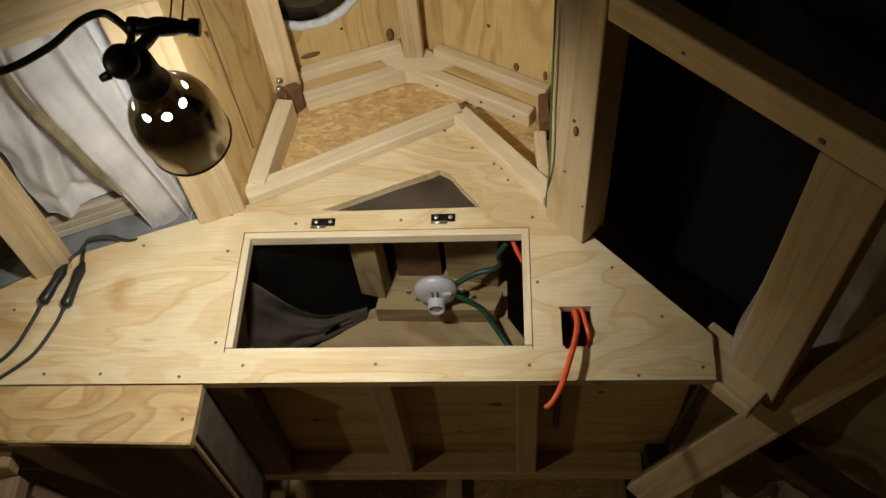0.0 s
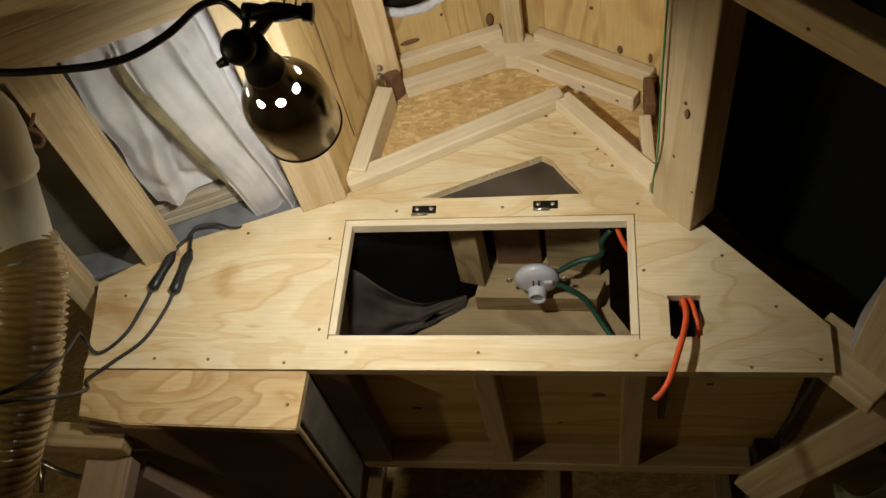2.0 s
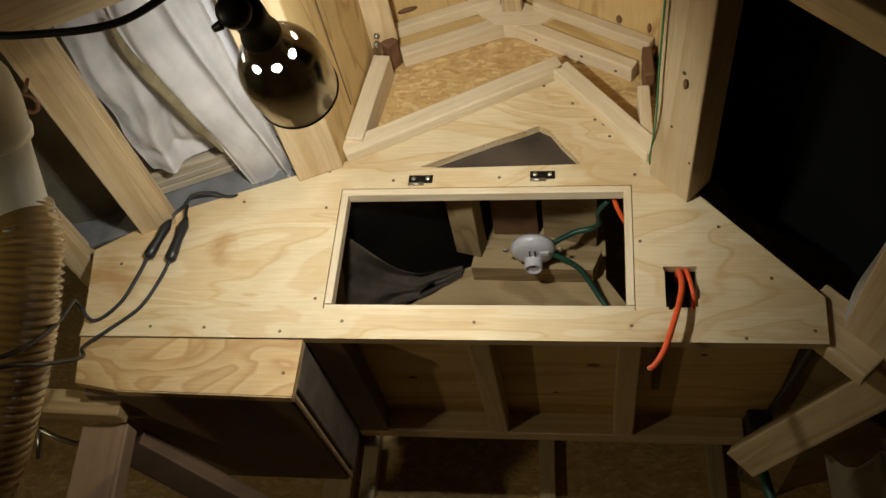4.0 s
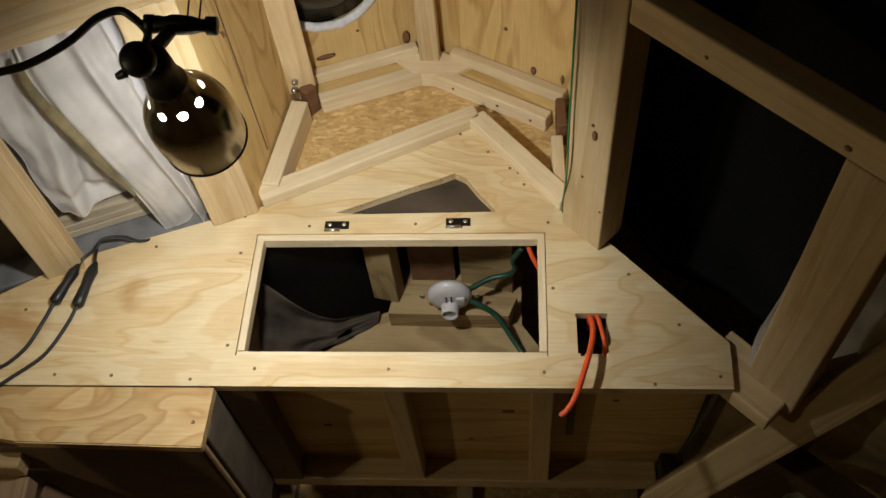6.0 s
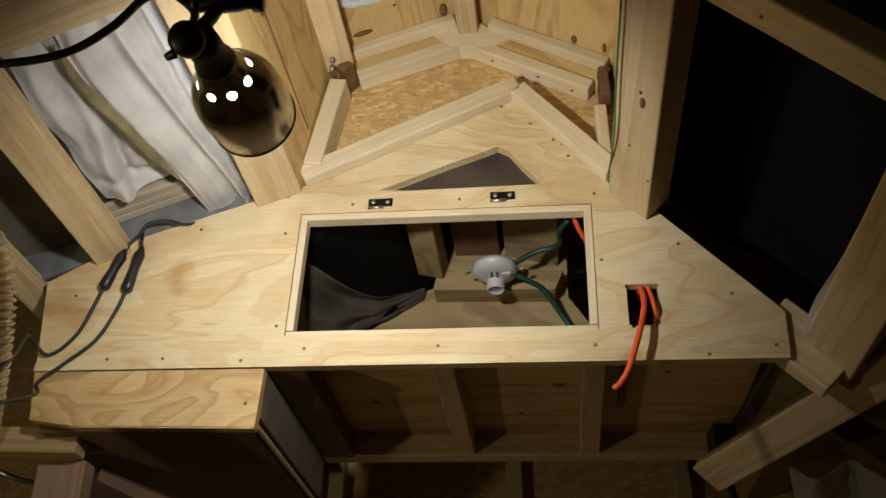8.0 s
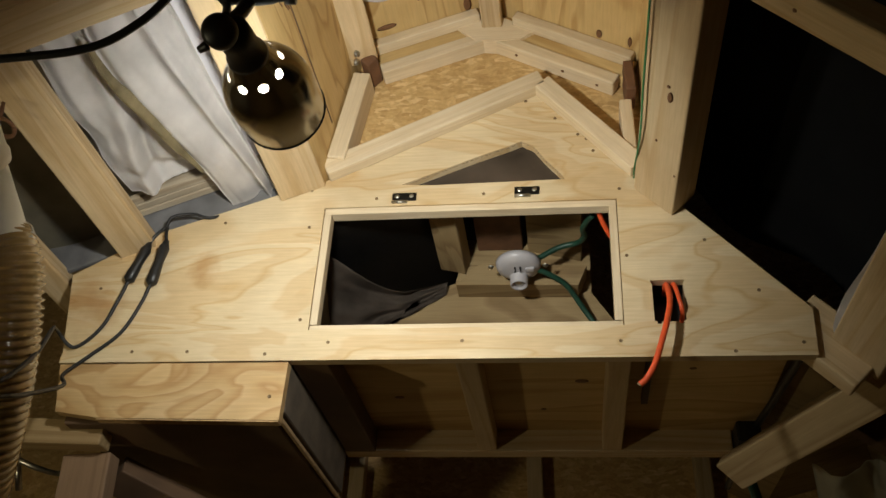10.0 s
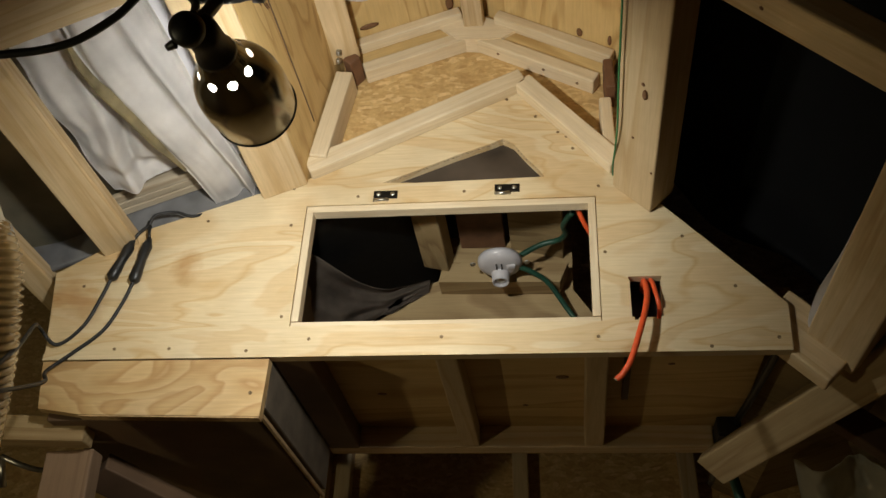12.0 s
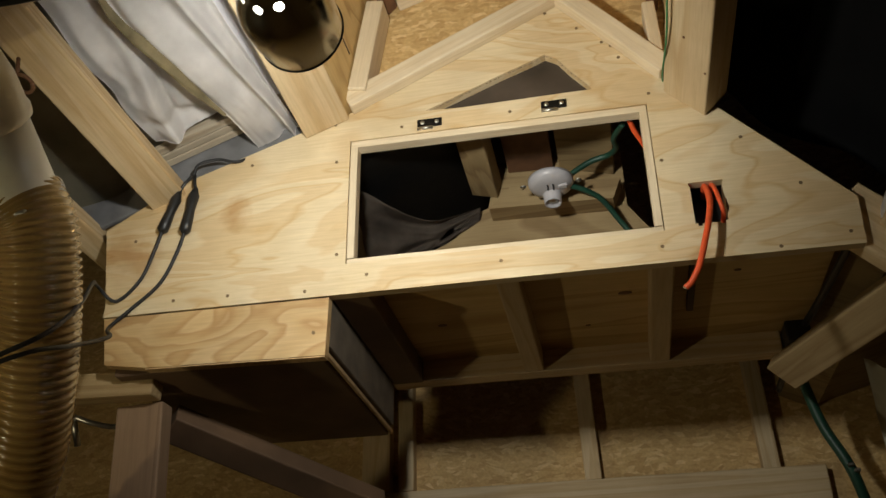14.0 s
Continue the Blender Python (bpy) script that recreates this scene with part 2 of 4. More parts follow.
def glow():
    m = bpy.data.materials.new("bulb_glow")
    m.use_nodes = True
    nt = m.node_tree
    b = nt.nodes["Principled BSDF"]
    b.inputs["Emission Color"].default_value = (1.0, 0.93, 0.80, 1)
    b.inputs["Emission Strength"].default_value = 14.0
    return m
M_GLOW = glow()

# ---- building helpers ----
def mesh_of(name, bm, mat, smooth=False):
    me = bpy.data.meshes.new(name)
    bm.normal_update()
    if smooth:
        for f in bm.faces:
            f.smooth = True
    bm.to_mesh(me)
    bm.free()
    me.materials.append(mat)
    return me

def part(name, bm, mat, parent=None, label="", smooth=False, at=None):
    ob = new(name, mesh_of(name, bm, mat, smooth))
    if parent is not None:
        ob.parent = parent
    if at is not None:
        ob.matrix_basis = at
    if label:
        tagged(ob, label)
    return ob

def thing(name, label, category, kind="", group=""):
    return tagged(new(name), label, category, group, kind)

def box_bm(lx, ly, lz, bevel=0.0025, seg=1):
    bm = bmesh.new()
    bmesh.ops.create_cube(bm, size=1.0, matrix=Matrix.Diagonal((lx, ly, lz, 1)))
    if bevel:
        bmesh.ops.bevel(bm, geom=list(bm.edges), offset=min(bevel, 0.3 * min(lx, ly, lz)), segments=seg, affect="EDGES", profile=0.5)
    return bm

def along(p0, p1, up=(0, 0, 1)):
    """A pose at the middle of p0-p1, x along it, z as near to up as it can be."""
    p0, p1 = Vector(p0), Vector(p1)
    x = (p1 - p0).normalized()
    up = Vector(up)
    y = up.cross(x).normalized()
    z = x.cross(y)
    m = Matrix((x, y, z)).transposed().to_4x4()
    return Matrix.Translation((p0 + p1) / 2) @ m, (p1 - p0).length

def board(name, p0, p1, w, h, mat=None, parent=None, up=(0, 0, 1), label="", bevel=0.003):
    """Sawn timber from p0 to p1 (its axis); h along up, w across."""
    m, n = along(p0, p1, up)
    return part(name, box_bm(n, w, h, bevel, 2), mat or M_PINE, parent, label, at=m)

def slab(name, outline, z1, z0, mat, parent=None, holes=(), label="", bevel=0.0):
    """A flat sheet of the given plan outline from z0 up to z1, with cut-outs."""
    bm = bmesh.new()
    edges = []
    for loop in (outline, *holes):
        vs = [bm.verts.new((x, y, z1)) for x, y in loop]
        edges += [bm.edges.new((a, b)) for a, b in zip(vs, vs[1:] + vs[:1])]
    bmesh.ops.triangle_fill(bm, use_beauty=True, use_dissolve=False, edges=edges)
    top = list(bm.faces)
    for f in top:
        if f.normal.z < 0:
            f.normal_flip()
    bm.normal_update()
    got = bmesh.ops.extrude_face_region(bm, geom=top)
    bmesh.ops.translate(bm, vec=(0, 0, z0 - z1), verts=[v for v in got["geom"] if isinstance(v, bmesh.types.BMVert)])
    bmesh.ops.recalc_face_normals(bm, faces=list(bm.faces))
    return part(name, bm, mat, parent, label)

def upright(name, a, b, z0, z1, thick, mat, parent=None, label="", hole=None):
    """A standing sheet from plan point a to b; thickness on its left-hand side. hole: (along, z, radius)."""
    a, b = Vector((*a, 0)), Vector((*b, 0))
    d = (b - a)
    n = d.length
    x = d / n
    y = Vector((-x.y, x.x, 0))
    m = Matrix((x, Vector((0, 0, 1)), x.cross(Vector((0, 0, 1))))).transposed().to_4x4()
    m = Matrix.Translation(a) @ m
    bm = bmesh.new()
    loops = [[(0, z0), (n, z0), (n, z1), (0, z1)]]
    if hole:
        c, hz, r = hole
        loops.append([(c + r * math.cos(k * math.tau / 40), hz + r * math.sin(k * math.tau / 40)) for k in range(40)])
    edges = []
    for loop in loops:
        vs = [bm.verts.new((u, v, 0)) for u, v in loop]
        edges += [bm.edges.new((p, q)) for p, q in zip(vs, vs[1:] + vs[:1])]
    bmesh.ops.triangle_fill(bm, use_beauty=True, use_dissolve=False, edges=edges)
    got = bmesh.ops.extrude_face_region(bm, geom=list(bm.faces))
    bmesh.ops.translate(bm, vec=(0, 0, -thick), verts=[v for v in got["geom"] if isinstance(v, bmesh.types.BMVert)])
    bmesh.ops.recalc_face_normals(bm, faces=list(bm.faces))
    return part(name, bm, mat, parent, label, at=m)

def smooth_path(points, per=8):
    pts = [Vector(p) for p in points]
    pts = [2 * pts[0] - pts[1]] + pts + [2 * pts[-1] - pts[-2]]
    out = []
    for i in range(1, len(pts) - 2):
        a, b, c, d = pts[i - 1:i + 3]
        for k in range(per):
            t = k / per
            out.append(0.5 * (2 * b + (c - a) * t + (2 * a - 5 * b + 4 * c - d) * t * t + (3 * b - a - 3 * c + d) * t ** 3))
    out.append(pts[-2])
    return out

def tube_bm(points, radius, sides=10, per=8, radii=None, bm=None, closed_ends=True):
    path = smooth_path(points, per) if per > 1 else [Vector(p) for p in points]
    bm = bm or bmesh.new()
    rings = []
    side = None
    for i, p in enumerate(path):
        tan = (path[min(i + 1, len(path) - 1)] - path[max(i - 1, 0)]).normalized()
        if side is None:
            side = tan.orthogonal().normalized()
        side = (side - tan * side.dot(tan)).normalized()
        other = tan.cross(side)
        r = radii[i] if radii else radius
        rings.append([bm.verts.new(p + r * (math.cos(k * math.tau / sides) * side + math.sin(k * math.tau / sides) * other)) for k in range(sides)])
    for a, b in zip(rings, rings[1:]):
        for k in range(sides):
            bm.faces.new((a[k], a[(k + 1) % sides], b[(k + 1) % sides], b[k]))
    if closed_ends:
        bm.faces.new(rings[0][::-1])
        bm.faces.new(rings[-1])
    return bm

def lathe_bm(profile, sides=32, skip=None):
    """Profile of (r, z) turned round z; skip(k, i) leaves a face out."""
    bm = bmesh.new()
    rings = [[bm.verts.new((r * math.cos(k * math.tau / sides), r * math.sin(k * math.tau / sides), z)) for k in range(sides)] for r, z in profile]
    for i, (a, b) in enumerate(zip(rings, rings[1:])):
        for k in range(sides):
            if skip and skip(k, i):
                continue
            bm.faces.new((a[k], a[(k + 1) % sides], b[(k + 1) % sides], b[k]))
    return bm

def axis_pose(at, way):
    return Matrix.Translation(at) @ Vector(way).to_track_quat("Z", "Y").to_matrix().to_4x4()

def drape(name, corner, across, down, nu, nv, folds, mat, label, category="cloth", thick=0.0015):
    """Hanging cloth: folds(u, v) gives the push along the sheet's normal in metres."""
    corner, across, down = Vector(corner), Vector(across), Vector(down)
    n = across.cross(down).normalized()
    bm = bmesh.new()
    grid = [[bm.verts.new(corner + across * (i / nu) + down * (j / nv) + n * folds(i / nu, j / nv)) for i in range(nu + 1)] for j in range(nv + 1)]
    for j in range(nv):
        for i in range(nu):
            bm.faces.new((grid[j][i], grid[j][i + 1], grid[j + 1][i + 1], grid[j + 1][i]))
    bmesh.ops.solidify(bm, geom=list(bm.faces), thickness=thick)
    ob = part(name, bm, mat, smooth=True)
    return tagged(ob, label, category)

# ---- setting ----
TOP = 0.45            # counter top
FLOOR = -0.43         # subfloor
SILL, HEAD = 0.432, 0.957
ROOF = 2.25

floor = slab("floor", [(-1.5, -1.9), (1.9, -1.9), (1.9, 1.0), (-1.5, 1.0)], FLOOR, FLOOR - 0.02, M_OSB)
tagged(floor, "oriented strand board subfloor with timber sleepers", "floor", kind="structure")
# unseen shell, added to close the room and bounce the lamps' light
ceiling = slab("ceiling", [(-1.5, -1.9), (1.9, -1.9), (1.9, 0.2), (-1.5, 0.2)], ROOF + 0.02, ROOF, M_DARKPLY)
tagged(ceiling, "unseen dark plywood roof deck", "ceiling", kind="structure")
for nm, a, b in (("wall_south", (-1.5, -1.9), (1.9, -1.9)), ("wall_west", (-1.5, 0.2), (-1.5, -1.9)), ("wall_east", (1.9, -1.9), (1.9, 0.2))):
    w = upright(nm, b, a, FLOOR, ROOF, 0.02, M_DARKPLY)
    tagged(w, "unseen dark plywood wall closing the room", "wall", kind="structure")

# sleepers on the subfloor
def sleeper_at(p0, p1, w=0.038, h=0.038, label="bare pine sleeper nailed on the subfloor"):
    return tagged(board("sleeper", p0, p1, w, h), label, "sleeper", "floor sleepers")
zs = FLOOR + 0.019
for x0, x1 in ((-0.10, -0.095), (0.329, 0.349), (0.728, 0.745)):
    sleeper_at((x0, 0.5, zs), (x1 + 0.0, -0.075, zs))
sleeper_at((-0.17, 0.5, zs), (-0.17, -0.075, zs), 0.07)
tagged(board("floor_plate", (-0.35, -0.122, zs + 0.001), (0.86, -0.116, zs + 0.001), 0.089, 0.038), "flat pine plate laid across the sleepers", "timber")

# ---- window bay walls ----
def bay(name, label, parts):
    e = thing(name, label, "wall", kind="structure")
    for nm, p0, p1, w, h, up in parts:
        board(nm, p0, p1, w, h, M_PINE, e, up)
    return e

LA, LB = Vector((-0.470, 0.208, 0)), Vector((-0.004, 0.393, 0))
LD = (LB - LA).normalized()
LN = Vector((-LD.y, LD.x, 0))           # outward
RA, RB = Vector((0.549, 0.365, 0)), Vector((0.907, 0.004, 0))
RD = (RB - RA).normalized()
RN = Vector((-RD.y, RD.x, 0))

def zz(v, z):
    return Vector((v.x, v.y, z))

post_z0 = TOP + 0.001
lp = LB - LD * 0.043 + LN * 0.02
ls = LB - LD * 0.358 + LN * 0.02
lfar = LA - LD * 0.02 + LN * 0.02
bay("wall_north_west", "pine stud framing of a window bay, bare timber", [
    ("post", zz(lp, post_z0), zz(lp, HEAD), 0.086, 0.040, LN),
    ("post", zz(ls, SILL - 0.3), zz(ls, HEAD), 0.066, 0.040, LN),
    ("post", zz(lfar, SILL - 0.3), zz(lfar, HEAD), 0.045, 0.040, LN),
    ("header", zz(LA - LD * 0.45 + LN * 0.02, HEAD - 0.010), zz(LB + LD * 0.05 + LN * 0.02, HEAD + 0.040), 0.040, 0.072, (0, 0, 1)),
    ("top_board", zz(LA - LD * 0.45 + LN * 0.016, HEAD + 0.1405), zz(LB + LD * 0.05 + LN * 0.016, HEAD + 0.1905), 0.038, 0.226, (0, 0, 1)),
])
rp = RA + RD * 0.043 + RN * 0.03
rf = RA + RD * 0.442 + RN * 0.03
bay("wall_north_east", "pine stud framing of a dark open window bay", [
    ("post", zz(rp, post_z0), zz(rp, 1.30), 0.086, 0.060, RN),
    ("post", zz(rf + RD * 0.006, SILL - 0.02), zz(rf + RD * 0.006, HEAD + 0.016), 0.088, 0.060, RN),
    ("header", zz(RA + RD * 0.088 + RN * 0.02, HEAD + 0.042), zz(RB + RD * 0.5 + RN * 0.02, HEAD + 0.042), 0.040, 0.050, (0, 0, 1)),
    ("sill", zz(RA + RD * 0.34 + RN * 0.0, SILL - 0.012), zz(RB + RD * -0.03 + RN * 0.0, SILL - 0.012), 0.089, 0.038, (0, 0, 1)),
])

# ---- alcove behind the counter ----
N0, N1, N2, N3, N4 = (-0.006, 0.40), (0.030, 0.715), (0.297, 0.812), (0.575, 0.655), (0.575, 0.385)
OSBZ = 0.428
deck = slab("alcove_floor", [(-0.02, 0.38), (0.02, 0.73), (0.297, 0.83), (0.59, 0.67), (0.59, 0.36), (0.385, 0.585)], OSBZ, OSBZ - 0.012, M_OSB)
tagged(deck, "oriented strand board floor of the pointed alcove", "alcove floor", kind="structure")
w = upright("wall_alcove_west", N0, N1, OSBZ - 0.03, 1.35, 0.012, M_PLYV)
tagged(w, "knotty plywood sheathing of the alcove", "wall", kind="structure")
w = upright("wall_alcove_north_west", N1, N2, OSBZ - 0.03, 1.35, 0.012, M_PLYV, hole=(0.092, 0.690, 0.108))
tagged(w, "knotty plywood sheathing with a round porthole", "wall", kind="structure")
w = upright("wall_alcove_north_east", N2, N3, OSBZ - 0.03, 1.35, 0.012, M_PLYV)
tagged(w, "plywood sheathing with streaky grain", "wall", kind="structure")
w = upright("wall_alcove_east", N3, N4, OSBZ - 0.03, 1.35, 0.012, M_PLYV)
tagged(w, "plywood sheathing of the alcove", "wall", kind="structure")

# porthole in the alcove wall
def porthole():
    e = thing("porthole", "round dark porthole bedded in pale foam", "window", kind="structure")
    a, b = Vector((*N1, 0)), Vector((*N2, 0))
    d = (b - a).normalized()
    c = a + d * 0.092
    c.z = 0.690
    out = Vector((d.y, -d.x, 0))       # into the room
    bm = bmesh.new()
    rng = random.Random(4)
    rings = []
    for k in range(72):
        t = k * math.tau / 72
        wob = 0.004 * noise.noise(Vector((math.cos(t) * 3, math.sin(t) * 3, 1.0)))
        ring = []
        for s in range(10):
            q = s * math.tau / 10
            r = 0.108 + wob + 0.010 * math.cos(q)
            ring.append(bm.verts.new((r * math.cos(t), r * math.sin(t), 0.007 * math.sin(q) + 0.002 * rng.random())))
        rings.append(ring)
    for k in range(72):
        p, q = rings[k], rings[(k + 1) % 72]
        for s in range(10):
            bm.faces.new((p[s], q[s], q[(s + 1) % 10], p[(s + 1) % 10]))
    part("foam_ring", bm, M_FOAM, e, "rough pale foam seal", True, axis_pose(c + out * 0.002, out))
    part("pane", lathe_bm([(0.0001, 0.004), (0.06, 0.003), (0.104, 0.0), (0.104, -0.006), (0.0001, -0.006)], 48), M_PORTHOLE, e, "dark glass pane", True, axis_pose(c - out * 0.010, out))
porthole()

# timbers of the alcove
alc = thing("alcove_frame", "pine ledgers and studs framing the pointed alcove", "framing", kind="structure")
def on(p, q, t, off=0.0, z=0.0):
    p, q = Vector((*p, 0)), Vector((*q, 0))
    d = (q - p).normalized()
    n = Vector((d.y, -d.x, 0))
    v = p.lerp(q, t) + n * off
    v.z = z
    return v
LZ = OSBZ + 0.030
board("stud", on(N1, N2, 0.0, 0.030, OSBZ + 0.05), on(N1, N2, 0.0, 0.030, 1.35), 0.038, 0.060, M_PINE, alc, (1, 0.36, 0))
board("stud", on(N1, N2, 0.955, 0.030, OSBZ + 0.001), on(N1, N2, 0.955, 0.030, 1.35), 0.040, 0.040, M_PINE, alc, (1, 0, 0))
board("ledger", on(N1, N2, 0.10, 0.062, OSBZ + 0.018), on(N1, N2, 1.0, 0.062, OSBZ + 0.018), 0.026, 0.036, M_BATTEN, alc)
board("ledger", on(N1, N2, 0.06, 0.024, OSBZ + 0.015), on(N1, N2, 0.90, 0.024, OSBZ + 0.015), 0.048, 0.030, M_PLY, alc)
board("cleat", on(N1, N2, 0.06, 0.012, OSBZ + 0.0435), on(N1, N2, 0.88, 0.012, OSBZ + 0.0435), 0.022, 0.026, M_BATTEN, alc)
board("ledger", on(N2, N3, -0.03, 0.062, OSBZ + 0.018), on(N2, N3, 0.955, 0.062, OSBZ + 0.018), 0.026, 0.036, M_BATTEN, alc)
board("ledger", on(N2, N3, 0.05, 0.024, OSBZ + 0.015), on(N2, N3, 1.0, 0.024, OSBZ + 0.015), 0.048, 0.030, M_PLY, alc)
board("cleat", on(N2, N3, 0.18, 0.012, OSBZ + 0.0435), on(N2, N3, 0.98, 0.012, OSBZ + 0.0435), 0.022, 0.026, M_BATTEN, alc)
board("block", (0.050, 0.656, OSBZ + 0.032), (0.068, 0.676, OSBZ + 0.032), 0.024, 0.066, M_REDWOOD, alc, label="red-brown corner block")
board("block", (0.553, 0.632, OSBZ + 0.030), (0.556, 0.562, OSBZ + 0.030), 0.018, 0.060, M_REDWOOD, alc, label="red-brown corner block")
board("batten", (0.545, 0.552, OSBZ + 0.022), (0.548, 0.440, OSBZ + 0.022), 0.022, 0.044, M_BATTEN, alc)
slab("filler", [(0.225, 0.765), (0.262, 0.728), (0.305, 0.722), (0.352, 0.724), (0.385, 0.745), (0.300, 0.795)], OSBZ + 0.0375, OSBZ + 0.001, M_BATTEN, alc)
for n, (x, y, z) in enumerate(((0.028, 0.652, 0.50), (0.030, 0.662, 0.512))):
    part("bolt", lathe_bm([(0.0001, 0.006), (0.006, 0.005), (0.007, 0.0), (0.0001, -0.001)], 12), M_STEEL, alc, "zinc bolt head", True, axis_pose((x + 0.008, y, z), (1, -0.4, 0.3)))

for z0, z1, y in ((0.835, 0.815, 0.470), (0.838, 0.826, 0.478), (0.812, 0.792, 0.486), (0.806, 0.790, 0.492)):
    part("pencil_mark", box_bm(0.0008, 0.0022, abs(z1 - z0), 0), M_REDWOOD, alc, "brown pencil stroke", at=Matrix.Translation((-0.006 + (y - 0.40) * 0.114 + 0.0012, y, (z0 + z1) / 2)) @ Euler((0.35, 0, -0.1)).to_matrix().to_4x4())
board("seam", (0.0062, 0.503, 0.50), (0.0056, 0.498, 1.20), 0.003, 0.0016, M_DARKBROWN, alc, (1, 0, 0), "dark joint between sheathing boards", 0)

# ---- counter ----
HX0, HX1, HY0, HY1 = 0.0, 0.515, 0.100, 0.343
outline = [(-0.430, 0.043), (0.807, 0.043), (0.811, 0.124), (0.642, 0.309), (0.566, 0.392), (0.556, 0.404), (0.386, 0.600), (-0.004, 0.406), (-0.083, 0.381), (-0.321, 0.296), (-0.452, 0.216), (-0.428, 0.062)]
gang = [(0.567, 0.105), (0.571, 0.105), (0.571, 0.100), (0.578, 0.100), (0.578, 0.104), (0.606, 0.104), (0.606, 0.101), (0.613, 0.101), (0.613, 0.106), (0.617, 0.106), (0.617, 0.174), (0.619, 0.174), (0.619, 0.180), (0.565, 0.180), (0.565, 0.174), (0.567, 0.174)]
tri = [(0.136, 0.391), (0.200, 0.388), (0.431, 0.391), (0.424, 0.404), (0.398, 0.436), (0.376, 0.468), (0.355, 0.481), (0.330, 0.470), (0.270, 0.447), (0.200, 0.417)]
counter = thing("counter", "pale sanded plywood countertop with hatch, cable hole and triangular cut-out", "countertop")
hole = [(HX0 - 0.0012, HY0 - 0.001), (HX1 + 0.0042, HY0 - 0.001), (HX1 + 0.0042, HY1 + 0.0022), (HX0 - 0.0012, HY1 + 0.0022)]
slab("worktop", outline, TOP, TOP - 0.018, M_PANEL, counter, [hole, gang, tri])
slab("side_leaf", [(-0.412, -0.044), (-0.338, -0.055), (-0.029, -0.060), (-0.027, 0.0405), (-0.427, 0.0405)], TOP - 0.0015, TOP - 0.019, M_PLYFIG, counter, label="darker figured plywood leaf joined to the front edge")
slab("leaf_edge", [(-0.338, -0.0575), (-0.030, -0.0625), (-0.030, -0.0605), (-0.338, -0.0555)], TOP - 0.003, TOP - 0.020, M_EDGE, counter, label="bare ply edge")
for x in (HX0 + 0.0064, HX1 - 0.0034):
    board("frame_strip", (x, HY0 + 0.009, TOP - 0.0122), (x, HY1 - 0.0116, TOP - 0.0122), 0.0128, 0.022, M_BATTEN, counter, bevel=0.001)
board("frame_strip", (HX0, HY1 - 0.0052, TOP - 0.0126), (HX1 + 0.003, HY1 - 0.0052, TOP - 0.0126), 0.0128, 0.022, M_BATTEN, counter, bevel=0.001)
board("frame_strip", (HX0, HY0 + 0.0040, TOP - 0.0124), (HX1 + 0.003, HY0 + 0.0040, TOP - 0.0124), 0.0082, 0.020, M_BATTEN, counter, bevel=0.001)
# frayed edge of the triangular cut-out
rng = random.Random(8)
bm = bmesh.new()
edge = [(0.136, 0.392), (0.200, 0.418), (0.270, 0.448), (0.330, 0.471), (0.355, 0.482), (0.377, 0.468), (0.399, 0.436), (0.425, 0.404)]
for (ax, ay), (bx, by) in zip(edge, edge[1:]):
    n = max(2, int(math.hypot(bx - ax, by - ay) / 0.004))
    for k in range(n):
        t = (k + rng.random()) / n
        x, y = ax + (bx - ax) * t, ay + (by - ay) * t
        s = 0.0006 + 0.0016 * rng.random()
        bmesh.ops.create_cube(bm, size=1, matrix=Matrix.Translation((x, y - 0.0015, TOP - 0.004)) @ Euler((rng.random(), rng.random(), rng.random() * 3)).to_matrix().to_4x4() @ Matrix.Diagonal((s * 2.2, s, s, 1)))
part("frayed_edge", bm, M_BURR, counter, "splintered saw-cut edge")
slab("backing_sheet", [(0.12, 0.375), (0.45, 0.375), (0.38, 0.497), (0.33, 0.497)], TOP - 0.0185, TOP - 0.022, M_SMOKE, counter, label="smoky translucent sheet behind the cut-out")
board("edge_batten", (-0.004, 0.418, TOP + 0.0135), (0.3935, 0.6135, TOP + 0.0135), 0.036, 0.027, M_BATTEN, counter)
board("edge_batten", (0.392, 0.603, TOP + 0.0135), (0.560, 0.401, TOP + 0.0135), 0.036, 0.027, M_BATTEN, counter)
board("edge_batten", (0.016, 0.434, OSBZ + 0.028), (0.046, 0.640, OSBZ + 0.028), 0.034, 0.056, M_BATTEN, counter)
screw_bm = lathe_bm([(0.0001, 0.0002), (0.0014, 0.0003), (0.0028, 0.0008), (0.0031, 0.0002), (0.0031, -0.001)], 10)
screw_me = mesh_of("screw", screw_bm, M_SCREW)
for x, y in ((0.002, 0.419), (0.191, 0.502), (0.362, 0.576), (0.542, 0.41), (0.483, 0.452), (-0.184, 0.319), (-0.303, 0.062), (-0.205, 0.061), (-0.069, 0.055), (0.036, 0.075), (0.259, 0.075), (0.512, 0.071), (0.686, 0.051), (0.789, 0.065), (0.659, 0.256), (0.734, 0.158), (0.287, 0.365), (0.525, 0.366), (0.093, 0.362), (-0.025, 0.304), (-0.017, 0.118), (0.530, 0.229), (-0.391, 0.187), (0.472, 0.480), (0.416, 0.531), (0.457, 0.491), (-0.05, -0.02), (-0.03, 0.385)):
    o = new("screw", screw_me)
    o.parent = counter
    o.location = (x, y, TOP)

